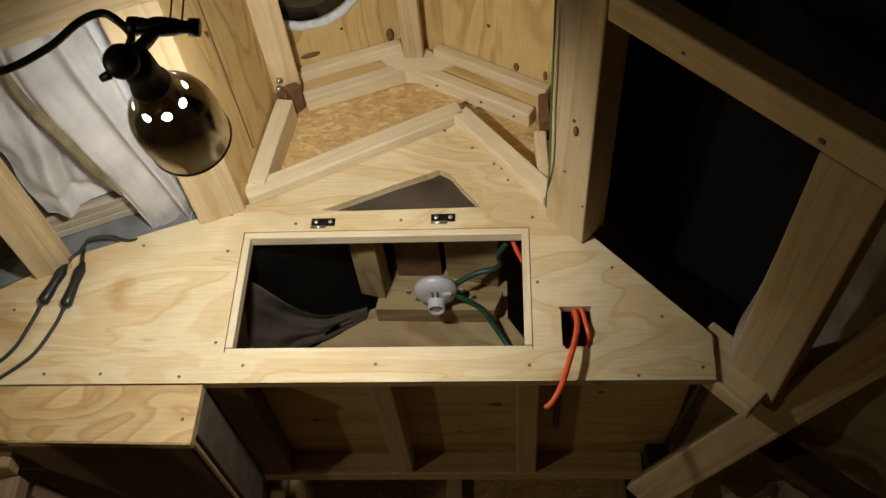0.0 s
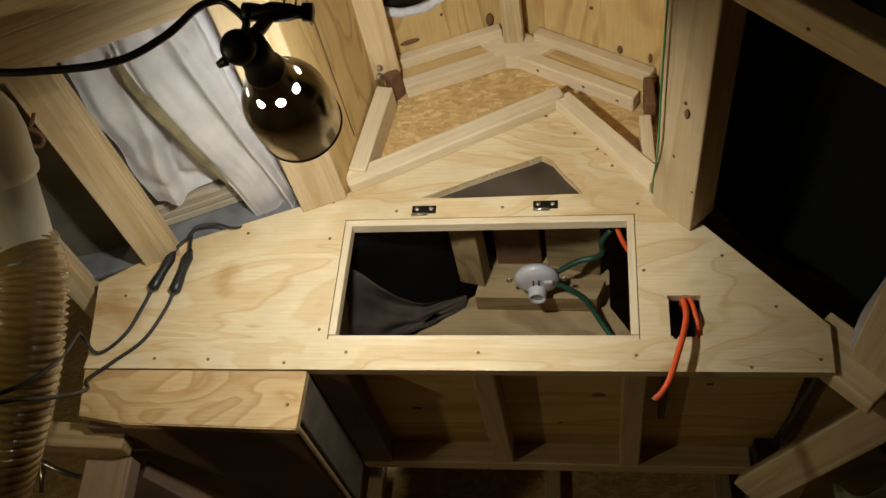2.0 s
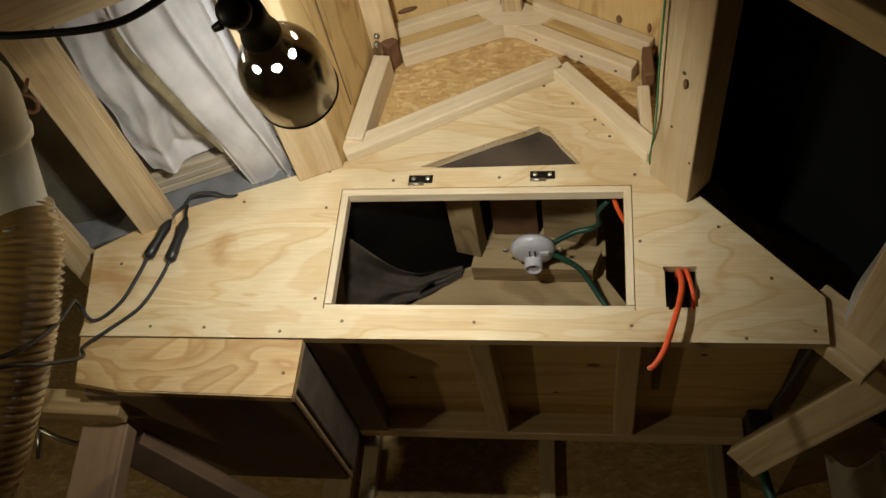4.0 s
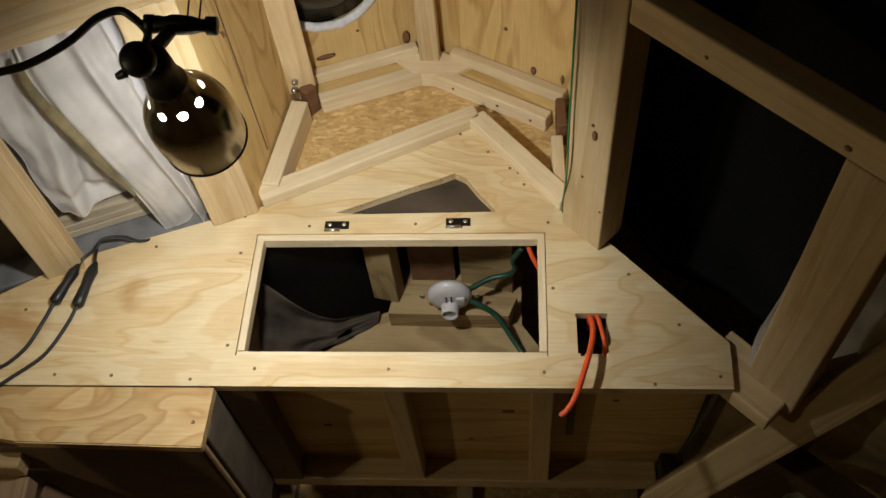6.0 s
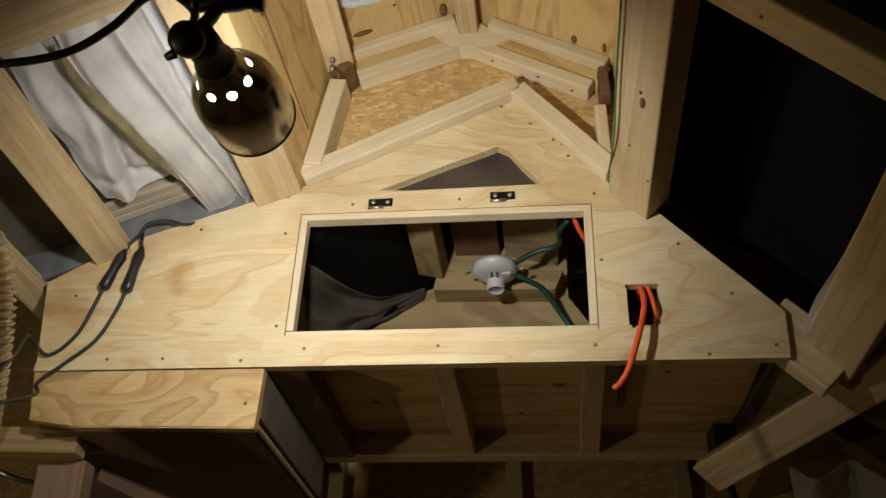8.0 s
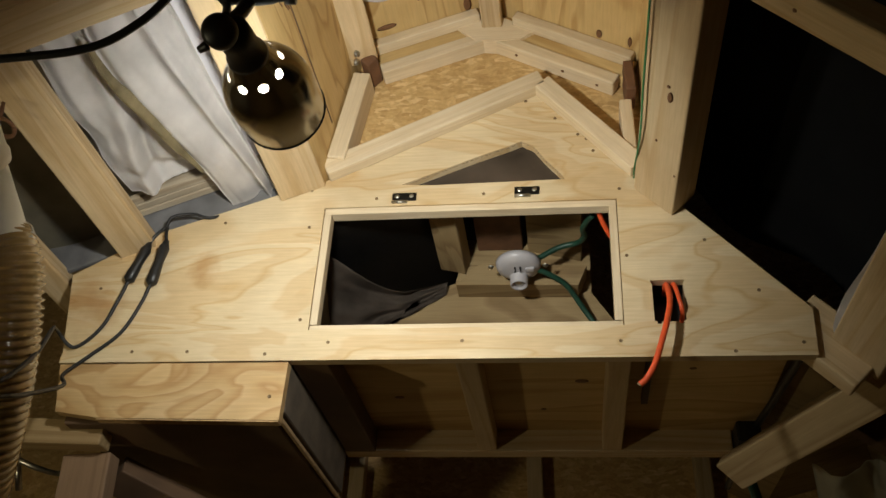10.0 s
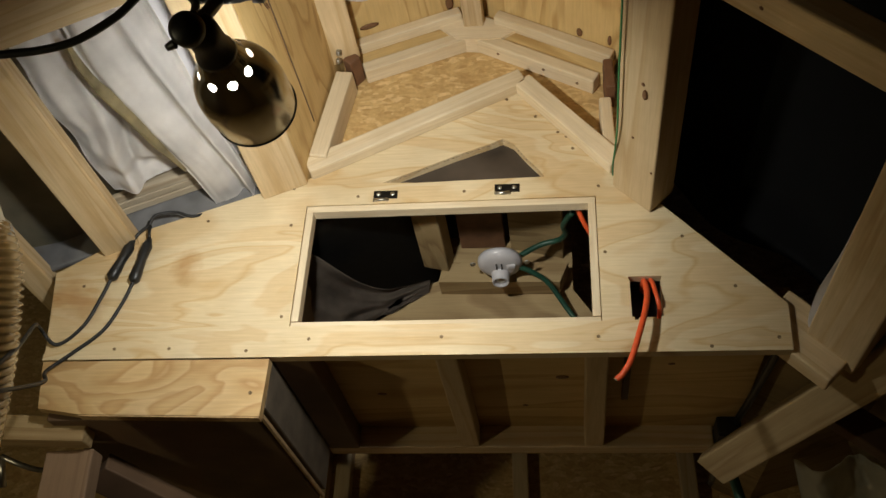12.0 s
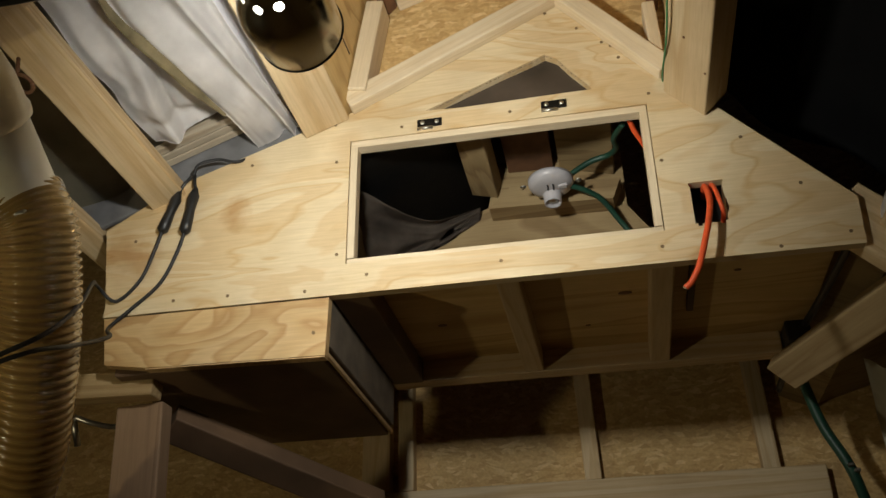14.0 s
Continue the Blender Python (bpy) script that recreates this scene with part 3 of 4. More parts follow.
def hinge(x, y):
    e = thing("hinge", "small black steel butt hinge with two brass screws", "hinge", group="hatch hinges")
    part("leaf", box_bm(0.044, 0.017, 0.0022, 0.0006), M_HINGE, e, at=Matrix.Translation((x, y + 0.004, TOP + 0.0011)))
    part("knuckle", tube_bm([(x - 0.022, y - 0.007, TOP + 0.002), (x + 0.006, y - 0.007, TOP + 0.002)], 0.0032, 10, 1), M_STEEL, e, "bright hinge knuckle", True)
    for d in (-0.013, 0.013):
        part("screw", lathe_bm([(0.0001, 0.0018), (0.003, 0.0015), (0.0042, 0.0)], 12), M_STEEL, e, "brassy screw head", True, Matrix.Translation((x + d, y + 0.005, TOP + 0.0022)))
hinge(0.144, 0.359)
hinge(0.364, 0.364)

# ---- cabinet below the leaf ----
cab = thing("cabinet", "dark-sided plywood cabinet hung under the side leaf", "cabinet")
part("front", box_bm(0.365, 0.018, 0.43, 0.002), M_DARKBROWN, cab, "dark brown front", at=Matrix.Translation((-0.222, -0.0485, 0.212)))
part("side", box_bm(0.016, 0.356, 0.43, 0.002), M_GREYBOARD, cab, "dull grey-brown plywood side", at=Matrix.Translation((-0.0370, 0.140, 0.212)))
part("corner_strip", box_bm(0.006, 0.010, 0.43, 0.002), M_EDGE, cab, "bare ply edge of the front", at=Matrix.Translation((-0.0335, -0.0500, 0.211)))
part("base", box_bm(0.36, 0.34, 0.016, 0.002), M_DARKBROWN, cab, at=Matrix.Translation((-0.224, 0.13, 0.006)))
part("back", box_bm(0.36, 0.012, 0.40, 0.002), M_DARKBROWN, cab, at=Matrix.Translation((-0.224, 0.29, 0.22)))

# ---- framed knee wall below the counter ----
knee = thing("knee_wall", "low stud wall with plywood skin below the counter", "wall", kind="structure")
part("skin", box_bm(0.832, 0.012, 0.44, 0.0), M_PLY, knee, at=Matrix.Translation((0.374, 0.097, 0.212)))
board("bottom_plate", (-0.03, 0.068, -0.009), (0.742, 0.070, -0.009), 0.046, 0.038, M_PINE, knee)
board("top_plate", (-0.03, 0.082, 0.412), (0.74, 0.083, 0.412), 0.016, 0.038, M_PINE, knee)
for x in (0.264, 0.510):
    board("stud", (x, 0.069, 0.0105), (x, 0.069, 0.4315), 0.043, 0.038, M_PINE, knee, (1, 0, 0))
board("stud", (0.005, 0.066, 0.0105), (0.005, 0.066, 0.4315), 0.046, 0.062, M_DARKBROWN, knee, (1, 0, 0))

# ---- locker under the hatch ----
locker = thing("locker", "open plywood locker under the hatch", "locker")
BZ = 0.165
# pale boards in shade, coloured dark to suit
slab("bottom", [(0.02, 0.105), (0.535, 0.105), (0.535, 0.232), (0.478, 0.318), (0.478, 0.45), (0.225, 0.45), (0.205, 0.345), (0.02, 0.285)], BZ, BZ - 0.012, M_DARKPLY, locker)
slab("mounting_block", [(0.213, 0.314), (0.452, 0.308), (0.470, 0.352), (0.258, 0.360)], BZ + 0.050, BZ, M_DARKPLY, locker)
board("stud", (0.204, 0.392, BZ), (0.204, 0.392, 0.431), 0.055, 0.040, M_DARKPLY, locker, (0.25, 1, 0))
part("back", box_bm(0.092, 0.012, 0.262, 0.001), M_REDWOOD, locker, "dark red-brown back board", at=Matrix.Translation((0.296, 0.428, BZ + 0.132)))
part("back", box_bm(0.110, 0.012, 0.262, 0.001), M_DARKPLY, locker, at=Matrix.Translation((0.408, 0.410, BZ + 0.132)) @ Euler((0, 0, -0.25)).to_matrix().to_4x4())
part("cheek", box_bm(0.012, 0.34, 0.24, 0.001), M_DARKBROWN, locker, at=Matrix.Translation((0.565, 0.25, BZ + 0.122)))
# added sheet that keeps the void behind the locker black
drape("dark_backing", (-0.05, 0.30, 0.415), (0.42, 0.26, 0), (0.0, 0.0, -0.5), 24, 12, lambda u, v: 0.01 * math.sin(u * 9), M_BLACK, "added black backing for the dark void behind the locker", "sheeting")

def socket():
    e = thing("lamp_socket", "white porcelain lamp holder with pull outlet screwed to the block", "lamp socket")
    at = axis_pose((0.339, 0.321, 0.272), (0.02, -1.0, 0.06))
    part("base", lathe_bm([(0.0001, 0.014), (0.020, 0.014), (0.030, 0.012), (0.040, 0.007), (0.043, 0.0), (0.043, -0.006), (0.0001, -0.006)], 36), M_CERAMIC, e, "", True, at)
    part("barrel", lathe_bm([(0.0001, 0.022), (0.011, 0.024), (0.0135, 0.030), (0.0155, 0.032), (0.0165, 0.030), (0.0175, 0.014), (0.020, 0.008)], 28), M_CERAMIC, e, "", True, at @ Matrix.Translation((0.0, -0.020, 0.002)))
    part("contact", lathe_bm([(0.0001, 0.001), (0.0095, 0.0), (0.0095, -0.004)], 20), M_STEEL, e, "steel contact in the barrel", True, at @ Matrix.Translation((0.0, -0.020, 0.029)))
    for x, y in ((-0.006, 0.012), (0.004, 0.012), (-0.006, 0.002), (0.004, 0.002)):
        part("slot", box_bm(0.003, 0.006, 0.002, 0), M_BLACK, e, "black outlet slot", at=at @ Matrix.Translation((x, y, 0.0150)))
    part("tab", box_bm(0.018, 0.012, 0.006, 0.002), M_CERAMIC, e, at=at @ Matrix.Translation((0.022, 0.006, 0.014)))
    for s in (-1, 1):
        part("screw", lathe_bm([(0.0001, 0.004), (0.004, 0.003), (0.006, 0.0)], 12), M_STEEL, e, "bright terminal screw", True, at @ Matrix.Translation((s * 0.052, 0.004, 0.004)))
socket()

def cable(name, pts, r, mat, label, category="cable", parent=None, sides=10):
    bm = tube_bm(pts, r, sides)
    if parent is not None:
        return part(name, bm, mat, parent, "", True)
    return tagged(part(name, bm, mat, None, "", True), label, category)
cable("green_cable", [(0.365, 0.345, 0.245), (0.415, 0.372, 0.250), (0.452, 0.375, 0.262), (0.466, 0.365, 0.300), (0.462, 0.358, 0.340), (0.478, 0.345, 0.400)], 0.0056, M_GREEN, "dark green flexible cable inside the locker")
cable("green_cable", [(0.372, 0.318, 0.262), (0.400, 0.312, 0.248), (0.430, 0.300, 0.226), (0.462, 0.265, 0.194), (0.492, 0.225, 0.176)], 0.0054, M_GREEN, "dark green flexible cable inside the locker")
cable("orange_wire", [(0.486, 0.350, 0.420), (0.497, 0.330, 0.395), (0.520, 0.305, 0.36)], 0.0045, M_ORANGE, "orange wire passing the corner of the locker")

ow = thing("orange_cable", "stiff orange building cable hanging from the cable hole", "cable")
cable("conductor", [(0.591, 0.180, 0.400), (0.591, 0.176, 0.440), (0.592, 0.137, 0.465), (0.585, 0.099, 0.477), (0.574, 0.061, 0.483), (0.559, 0.017, 0.482), (0.545, -0.006, 0.477), (0.535, -0.014, 0.474)], 0.0050, M_ORANGE, "", parent=ow)
cable("conductor", [(0.602, 0.180, 0.400), (0.602, 0.174, 0.446), (0.607, 0.139, 0.460), (0.611, 0.117, 0.450), (0.610, 0.108, 0.400)], 0.0038, M_ORANGE, "", parent=ow)
part("cut_end", lathe_bm([(0.0001, 0.002), (0.0040, 0.0015), (0.0050, 0.0)], 12), M_BURR, ow, "pale cut end", True, axis_pose((0.535, -0.014, 0.474), (-0.6, -0.7, -0.4)))
gb = thing("outlet_box", "black plastic outlet box set in the cable hole", "outlet box")
part("shell", box_bm(0.056, 0.084, 0.002, 0), M_BLACK, gb, at=Matrix.Translation((0.592, 0.140, 0.385)))
for x0, y0, sx, sy in ((0.5635, 0.14, 0.002, 0.084), (0.6205, 0.14, 0.002, 0.084), (0.592, 0.0985, 0.055, 0.002), (0.592, 0.1815, 0.055, 0.002)):
    part("side", box_bm(sx, sy, 0.044, 0), M_BLACK, gb, at=Matrix.Translation((x0, y0, 0.409)))

# ---- clip lamp ----
VENT_TURN = -0.384
def shade_bm(r_off=0.0):
    """Bullet shade, r over distance from the neck, with a ring of round vents cut out."""
    key = [(0.000, 0.0195), (0.006, 0.0235), (0.014, 0.0238), (0.022, 0.0268), (0.031, 0.0335), (0.043, 0.0415), (0.058, 0.0466), (0.080, 0.0482), (0.100, 0.0476), (0.112, 0.0462), (0.120, 0.0462)]
    zs = np.linspace(0, 0.120, 150)
    rs = np.interp(zs, [k[0] for k in key], [k[1] for k in key])
    for _ in range(160):
        rs[1:-1] = (rs[:-2] + rs[1:-1] * 2 + rs[2:]) / 4
    sides = 324
    def gone(k, i):
        z, r = (zs[i] + zs[i + 1]) / 2, (rs[i] + rs[i + 1]) / 2
        a = (k + 0.5) * math.tau / sides
        step = math.tau / 8
        da = (a + VENT_TURN + step / 2) % step - step / 2
        return math.hypot((z - 0.0225) * 1.18, da * r) < 0.0053
    return lathe_bm([(r - r_off, z) for r, z in zip(rs, zs)], sides, gone)

def clip_lamp():
    e = thing("clip_lamp", "lit clip-on lamp with a smoked chrome bullet shade and vent holes", "lamp")
    at = axis_pose(LAMP_NECK, LAMP_AXIS)
    part("shade", shade_bm(), M_CHROME, e, "smoked chrome shade with round vents", True, at)
    part("lining", shade_bm(0.0008), M_SHADEIN, e, "white inside of the shade", True, at)
    pts = [at @ Vector((0.0462 * math.cos(k * math.tau / 48), 0.0462 * math.sin(k * math.tau / 48), 0.120)) for k in range(49)]
    part("rim", tube_bm(pts, 0.0013, 8, 1), M_BLACK, e, "black rolled rim", True)
    part("neck", lathe_bm([(0.0001, -0.050), (0.011, -0.050), (0.0165, -0.046), (0.0172, -0.030), (0.0172, -0.008), (0.0205, -0.002), (0.0210, 0.003), (0.012, 0.005)], 32), M_BLACK, e, "", True, at)
    part("bulb", lathe_bm([(0.0001, 0.050), (0.014, 0.047), (0.0225, 0.036), (0.0235, 0.025), (0.017, 0.008), (0.012, 0.0)], 24), M_GLOW, e, "glowing bulb", True, at @ Matrix.Translation((0, 0, 0.010)))
    j = Vector((0.1228, 0.0130, 1.2105))
    part("joint", lathe_bm([(0.0001, 0.017), (0.012, 0.016), (0.0165, 0.010), (0.0165, -0.010), (0.012, -0.016), (0.0001, -0.017)], 28), M_BLACK, e, "", True, axis_pose(j, (0.25, -0.62, 0.70)))
    part("knob", lathe_bm([(0.0001, 0.010), (0.0035, 0.009), (0.0050, 0.0)], 14), M_BLACK, e, "", True, axis_pose(j + Vector((-0.014, -0.008, -0.008)), (-0.9, -0.3, -0.25)))
    top = Vector((0.134, 0.076, 1.190))
    part("arm", tube_bm([j + Vector((0.002, 0.010, 0.0)), j.lerp(top, 0.5) + Vector((0.003, 0, 0)), top], 0.0068, 12, 4), M_BLACK, e, "", True)
    a, b = Vector((0.113, 0.080, 1.193)), Vector((0.168, 0.080, 1.189))
    part("clip_body", tube_bm([a.lerp(b, k / 8) for k in range(9)], 0.008, 16, 1, [0.0075, 0.0090, 0.0078, 0.0098, 0.0100, 0.0094, 0.0088, 0.0068, 0.0062]), M_BLACK, e, "", True)
    part("clip_end", tube_bm([b, b + (b - a).normalized() * 0.010], 0.0092, 16, 1), M_BLACK, e, "", True)
    part("clip_end", tube_bm([a - (b - a).normalized() * 0.005, a + (b - a).normalized() * 0.004], 0.0095, 16, 1), M_BLACK, e, "", True)
    for d in (0.0, 0.012):
        part("spring_wire", tube_bm([b + Vector((-0.018 + d, 0, 0.006)), b + Vector((-0.012 + d, 0.03, 0.03)), b + Vector((-0.002 + d, 0.09, 0.06))], 0.0010, 6, 4), M_REDWOOD, e, "thin spring wire of the clip", True)
    part("cord", tube_bm([j + Vector((0.004, 0.014, 0.004)), (0.110, 0.073, 1.189), (0.095, 0.085, 1.198), (0.081, 0.090, 1.202), (0.059, 0.082, 1.199), (0.028, 0.060, 1.187), (-0.020, 0.038, 1.178), (-0.085, 0.025, 1.182), (-0.158, 0.016, 1.195), (-0.30, 0.02, 1.23), (-0.50, 0.10, 1.28)], 0.0042, 10, 8), M_BLACK, e, "black flex", True)
    return e

def work_lamp():
    e = thing("clip_lamp", "second lit clip-on lamp hung beside the hose", "lamp")
    at = axis_pose(WORK_NECK, WORK_AXIS)
    part("shade", shade_bm(), M_CHROME, e, "", True, at)
    part("neck", lathe_bm([(0.0001, -0.044), (0.0135, -0.040), (0.0140, -0.008), (0.0175, 0.002), (0.010, 0.004)], 24), M_BLACK, e, "", True, at)
    part("arm", tube_bm([at @ Vector((0, 0, -0.04)), WORK_NECK + Vector((-0.12, -0.03, 0.09)), WORK_NECK + Vector((-0.459, -0.03, 0.12))], 0.0056, 10, 4), M_BLACK, e, "", True)
work_lamp()
clip_lamp()

# ---- cloths ----
def at_left(u, z, off):
    """Point on the left bay: u along it, off outwards."""
    return zz(LA + LD * u + LN * off, z)

def hung(name, left, right, nu, nv, folds, mat, label):
    """Cloth hung between two edge lines, each a list of points from the top down."""
    a, b = smooth_path(left, 12), smooth_path(right, 12)
    bm = bmesh.new()
    grid = []
    for j in range(nv + 1):
        v = j / nv
        def pick(path):
            k = v * (len(path) - 1)
            i = min(int(k), len(path) - 2)
            return Vector(path[i]).lerp(Vector(path[i + 1]), k - i)
        pa, pb = pick(a), pick(b)
        grid.append([bm.verts.new(pa.lerp(pb, i / nu) + LN * folds(i / nu, v)) for i in range(nu + 1)])
    for j in range(nv):
        for i in range(nu):
            bm.faces.new((grid[j][i], grid[j][i + 1], grid[j + 1][i + 1], grid[j + 1][i]))
    bmesh.ops.solidify(bm, geom=list(bm.faces), thickness=0.0014)
    return tagged(part(name, bm, mat, smooth=True), label, "cloth")

def fold_back(u, v):
    pl = lambda c, w, h: h * math.exp(-((u - c) / w) ** 2)
    d = -pl(0.50 - 0.26 * v, 0.10, 0.016 * (0.3 + v)) + pl(0.66 - 0.28 * v, 0.07, 0.013) - pl(0.12, 0.09, 0.006)
    d += -0.020 * max(0.0, v - 0.82) / 0.18 * math.exp(-((u - 0.36) / 0.10) ** 2) + 0.014 * math.exp(-((v - 0.93 - 0.10 * (u - 0.5)) / 0.035) ** 2) * min(1.0, u * 2.5)
    return d + 0.007 * noise.noise(Vector((u * 3, v * 2, 2.0))) + 0.0022 * noise.noise(Vector((u * 13, v * 11, 5.0)))
hung("canvas_sheet", [at_left(0.168, 1.02, 0.075), at_left(0.172, 0.868, 0.075), at_left(0.164, 0.761, 0.072), at_left(0.171, 0.682, 0.075), at_left(0.166, 0.620, 0.072), at_left(0.174, 0.528, 0.075)],
     [at_left(0.350, 1.02, 0.085), at_left(0.345, 0.83, 0.085), at_left(0.330, 0.66, 0.085), at_left(0.315, 0.515, 0.085)], 70, 80, fold_back, M_CLOTH, "wrinkled off-white canvas hung outside the window bay")
def fold_band(u, v):
    ridge = 0.55 + 0.30 * v
    d = -0.016 * math.exp(-((u - ridge) / 0.07) ** 2) * min(1.0, v * 2.0) + 0.010 * math.exp(-((u - ridge + 0.17) / 0.10) ** 2)
    d += 0.016 * math.exp(-((u - 0.02) / 0.06) ** 2) * math.sin(math.pi * v)
    d += 0.007 * math.exp(-((u - 0.93) / 0.05) ** 2)
    return d + 0.005 * noise.noise(Vector((u * 2, v * 3, 8.0))) + 0.0018 * noise.noise(Vector((u * 9, v * 14, 4.0)))
hung("canvas_band", [at_left(0.275, 1.02, 0.052), at_left(0.266, 0.955, 0.050), at_left(0.255, 0.878, 0.050), at_left(0.256, 0.805, 0.048), at_left(0.270, 0.715, 0.046), at_left(0.291, 0.614, 0.046), at_left(0.309, 0.538, 0.046), at_left(0.327, 0.424, 0.046)],
     [at_left(0.380, 1.02, 0.060), at_left(0.384, 0.94, 0.060), at_left(0.388, 0.868, 0.060), at_left(0.390, 0.79, 0.060), at_left(0.392, 0.713, 0.058), at_left(0.398, 0.607, 0.056), at_left(0.404, 0.526, 0.054), at_left(0.410, 0.430, 0.050)],
     60, 90, fold_band, M_CLOTH, "wide off-white canvas flap drawn down to the counter")
tagged(board("milky_panel", at_left(0.325, 0.70, 0.094), at_left(0.500, 0.70, 0.094), 0.004, 0.62, M_PANEWHITE), "smooth milky plastic panel beside the window post", "panel")
# shadowed fold between the canvas layers, drawn as an olive strip
hung("canvas_fold_shade", [at_left(0.250, 0.885, 0.049), at_left(0.246, 0.829, 0.046), at_left(0.253, 0.767, 0.044), at_left(0.266, 0.709, 0.044), at_left(0.281, 0.633, 0.044), at_left(0.306, 0.545, 0.044)],
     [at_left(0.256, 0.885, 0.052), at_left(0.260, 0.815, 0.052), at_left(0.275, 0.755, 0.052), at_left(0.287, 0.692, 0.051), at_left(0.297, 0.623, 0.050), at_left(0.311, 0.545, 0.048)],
     10, 60, lambda u, v: -0.006 * math.sin(math.pi * u) * math.sin(math.pi * v) + 0.002 * noise.noise(Vector((u * 2, v * 9, 1.0))), M_FOLDSHADE, "olive-brown strip for the shaded fold along the canvas flap")
p2 = LA + LN * 0.10
# the stud's shadow over this canvas is its grey-brown colour
drape("canvas_sheet", zz(p2 - LD * 0.62, 1.02), LD * 0.82, (0, 0, -0.62), 60, 50, lambda u, v: 0.012 * math.sin(u * 11 + v * 2) + 0.008 * noise.noise(Vector((u * 7, v * 5, 6.0))), M_SHADECANVAS, "shaded canvas hung outside the far window bay")
low = LA + LN * 0.105
rail = thing("outer_rail", "grey weathered rail outside the canvas", "rail")
for dz, hh in ((0.0, 0.017), (0.019, 0.017), (0.038, 0.020)):
    board("slat", zz(low + LD * 0.02, 0.442 + dz), zz(low + LD * 0.52, 0.442 + dz), 0.030, hh, M_OUTRAIL, rail)
tagged(board("outer_ledge", zz(low - LD * 0.40, 0.425), zz(low + LD * 0.50, 0.425), 0.15, 0.012, M_LEDGE), "grey ledge outside the window", "ledge")

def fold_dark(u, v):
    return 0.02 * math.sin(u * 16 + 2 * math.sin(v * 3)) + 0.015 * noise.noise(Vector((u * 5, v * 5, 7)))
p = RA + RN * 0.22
# night darkness in the opening comes from this sheet's near-black colour
drape("night_backing", zz(p - RD * 0.15, 1.5), RD * 0.9, (0, 0, -1.3), 60, 40, fold_dark, M_NIGHTDARK, "near-black sheet standing for the night in the open window", "tarpaulin")
lap = rf - RD * 0.036 - RN * 0.0262
hung("canvas_lap", [zz(lap - RD * d, z) for z, d in ((0.84, 0.000), (0.76, 0.003), (0.70, 0.006), (0.64, 0.011), (0.57, 0.015), (0.51, 0.013), (0.465, 0.010), (0.447, 0.004))],
     [zz(lap + RD * 0.004, z) for z in (0.84, 0.76, 0.70, 0.64, 0.57, 0.51, 0.465, 0.447)], 10, 50,
     lambda u, v: 0.002 * math.sin(v * 11 + u * 3) - 0.003 * (1 - u), M_CLOTH, "pale canvas edge lapping round the window post")
def fold_right(u, v):
    return 0.020 * math.sin(u * 12 + v * 5) + 0.035 * noise.noise(Vector((u * 5, v * 4, 3))) + 0.006 * noise.noise(Vector((u * 17, v * 15, 8)))
drape("plastic_sheet", (0.93, 0.16, 0.80), (0.55, -0.50, 0), (0.10, 0.06, -1.15), 50, 60, fold_right, M_BEIGE, "dim beige canvas hung in folds behind the brace")
def locker_canvas():
    """Canvas that sags from the left into the locker and lies on its floor."""
    bm = bmesh.new()
    nu, nv = 60, 44
    rim = smooth_path([(-0.034, 0.296, 0.375), (-0.010, 0.305, 0.350), (0.030, 0.304, 0.285), (0.060, 0.304, 0.240), (0.100, 0.310, 0.200), (0.145, 0.324, 0.186), (0.192, 0.334, 0.190)], 8)
    grid = []
    for j in range(nv + 1):
        v = j / nv
        row = []
        for i in range(nu + 1):
            u = i / nu
            k = u * (len(rim) - 1)
            n = min(int(k), len(rim) - 2)
            top = Vector(rim[n]).lerp(Vector(rim[n + 1]), k - n)
            low = Vector((-0.034, 0.175, 0.1700)).lerp(Vector((0.188, 0.318, 0.1685)), u)
            p = top.lerp(low, v)
            sag = -0.030 * math.sin(math.pi * v) * (1 - u)
            fold = 0.020 * math.sin(v * 13 + u * 4) * math.exp(-2.0 * v) + 0.014 * noise.noise(Vector((u * 6, v * 6, 1)))
            p += Vector((0.25, -0.55, 0.8)) * (fold * min(1.0, 4 * (1 - u))) + Vector((0, 0, sag))
            p.z = max(p.z, 0.1685)
            row.append(bm.verts.new(p))
        grid.append(row)
    for j in range(nv):
        for i in range(nu):
            bm.faces.new((grid[j][i], grid[j][i + 1], grid[j + 1][i + 1], grid[j + 1][i]))
    bmesh.ops.solidify(bm, geom=list(bm.faces), thickness=0.0015)
    tagged(part("canvas_sheet", bm, M_SHADECLOTH, None, "", True), "shade-darkened canvas sagging into the locker", "cloth")
locker_canvas()

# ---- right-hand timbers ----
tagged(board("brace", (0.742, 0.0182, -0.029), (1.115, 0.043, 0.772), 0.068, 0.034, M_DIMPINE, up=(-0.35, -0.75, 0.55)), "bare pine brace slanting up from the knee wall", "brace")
tagged(board("brace", (0.985, 0.120, 0.0), (1.42, -0.230, 0.0), 0.060, 0.038, M_DARKBROWN), "dark timber brace low beside the plastic sheet", "brace")
w = upright("wall_east_apron", (0.792, 0.104), (0.870, 0.066), FLOOR, 0.405, 0.012, M_DARKPLY)
tagged(w, "dark plywood apron below the dark window", "wall", kind="structure")
w = upright("wall_east_return", (0.872, 0.075), (1.70, 0.32), FLOOR, 0.405, 0.012, M_DARKPLY)
tagged(w, "dark plywood lining in the dim corner", "wall", kind="structure")
def fold_heap(u, v):
    return 0.060 * noise.noise(Vector((u * 2.5, v * 2.5, 9.0))) + 0.020 * abs(noise.noise(Vector((u * 7, v * 6, 3.0))))
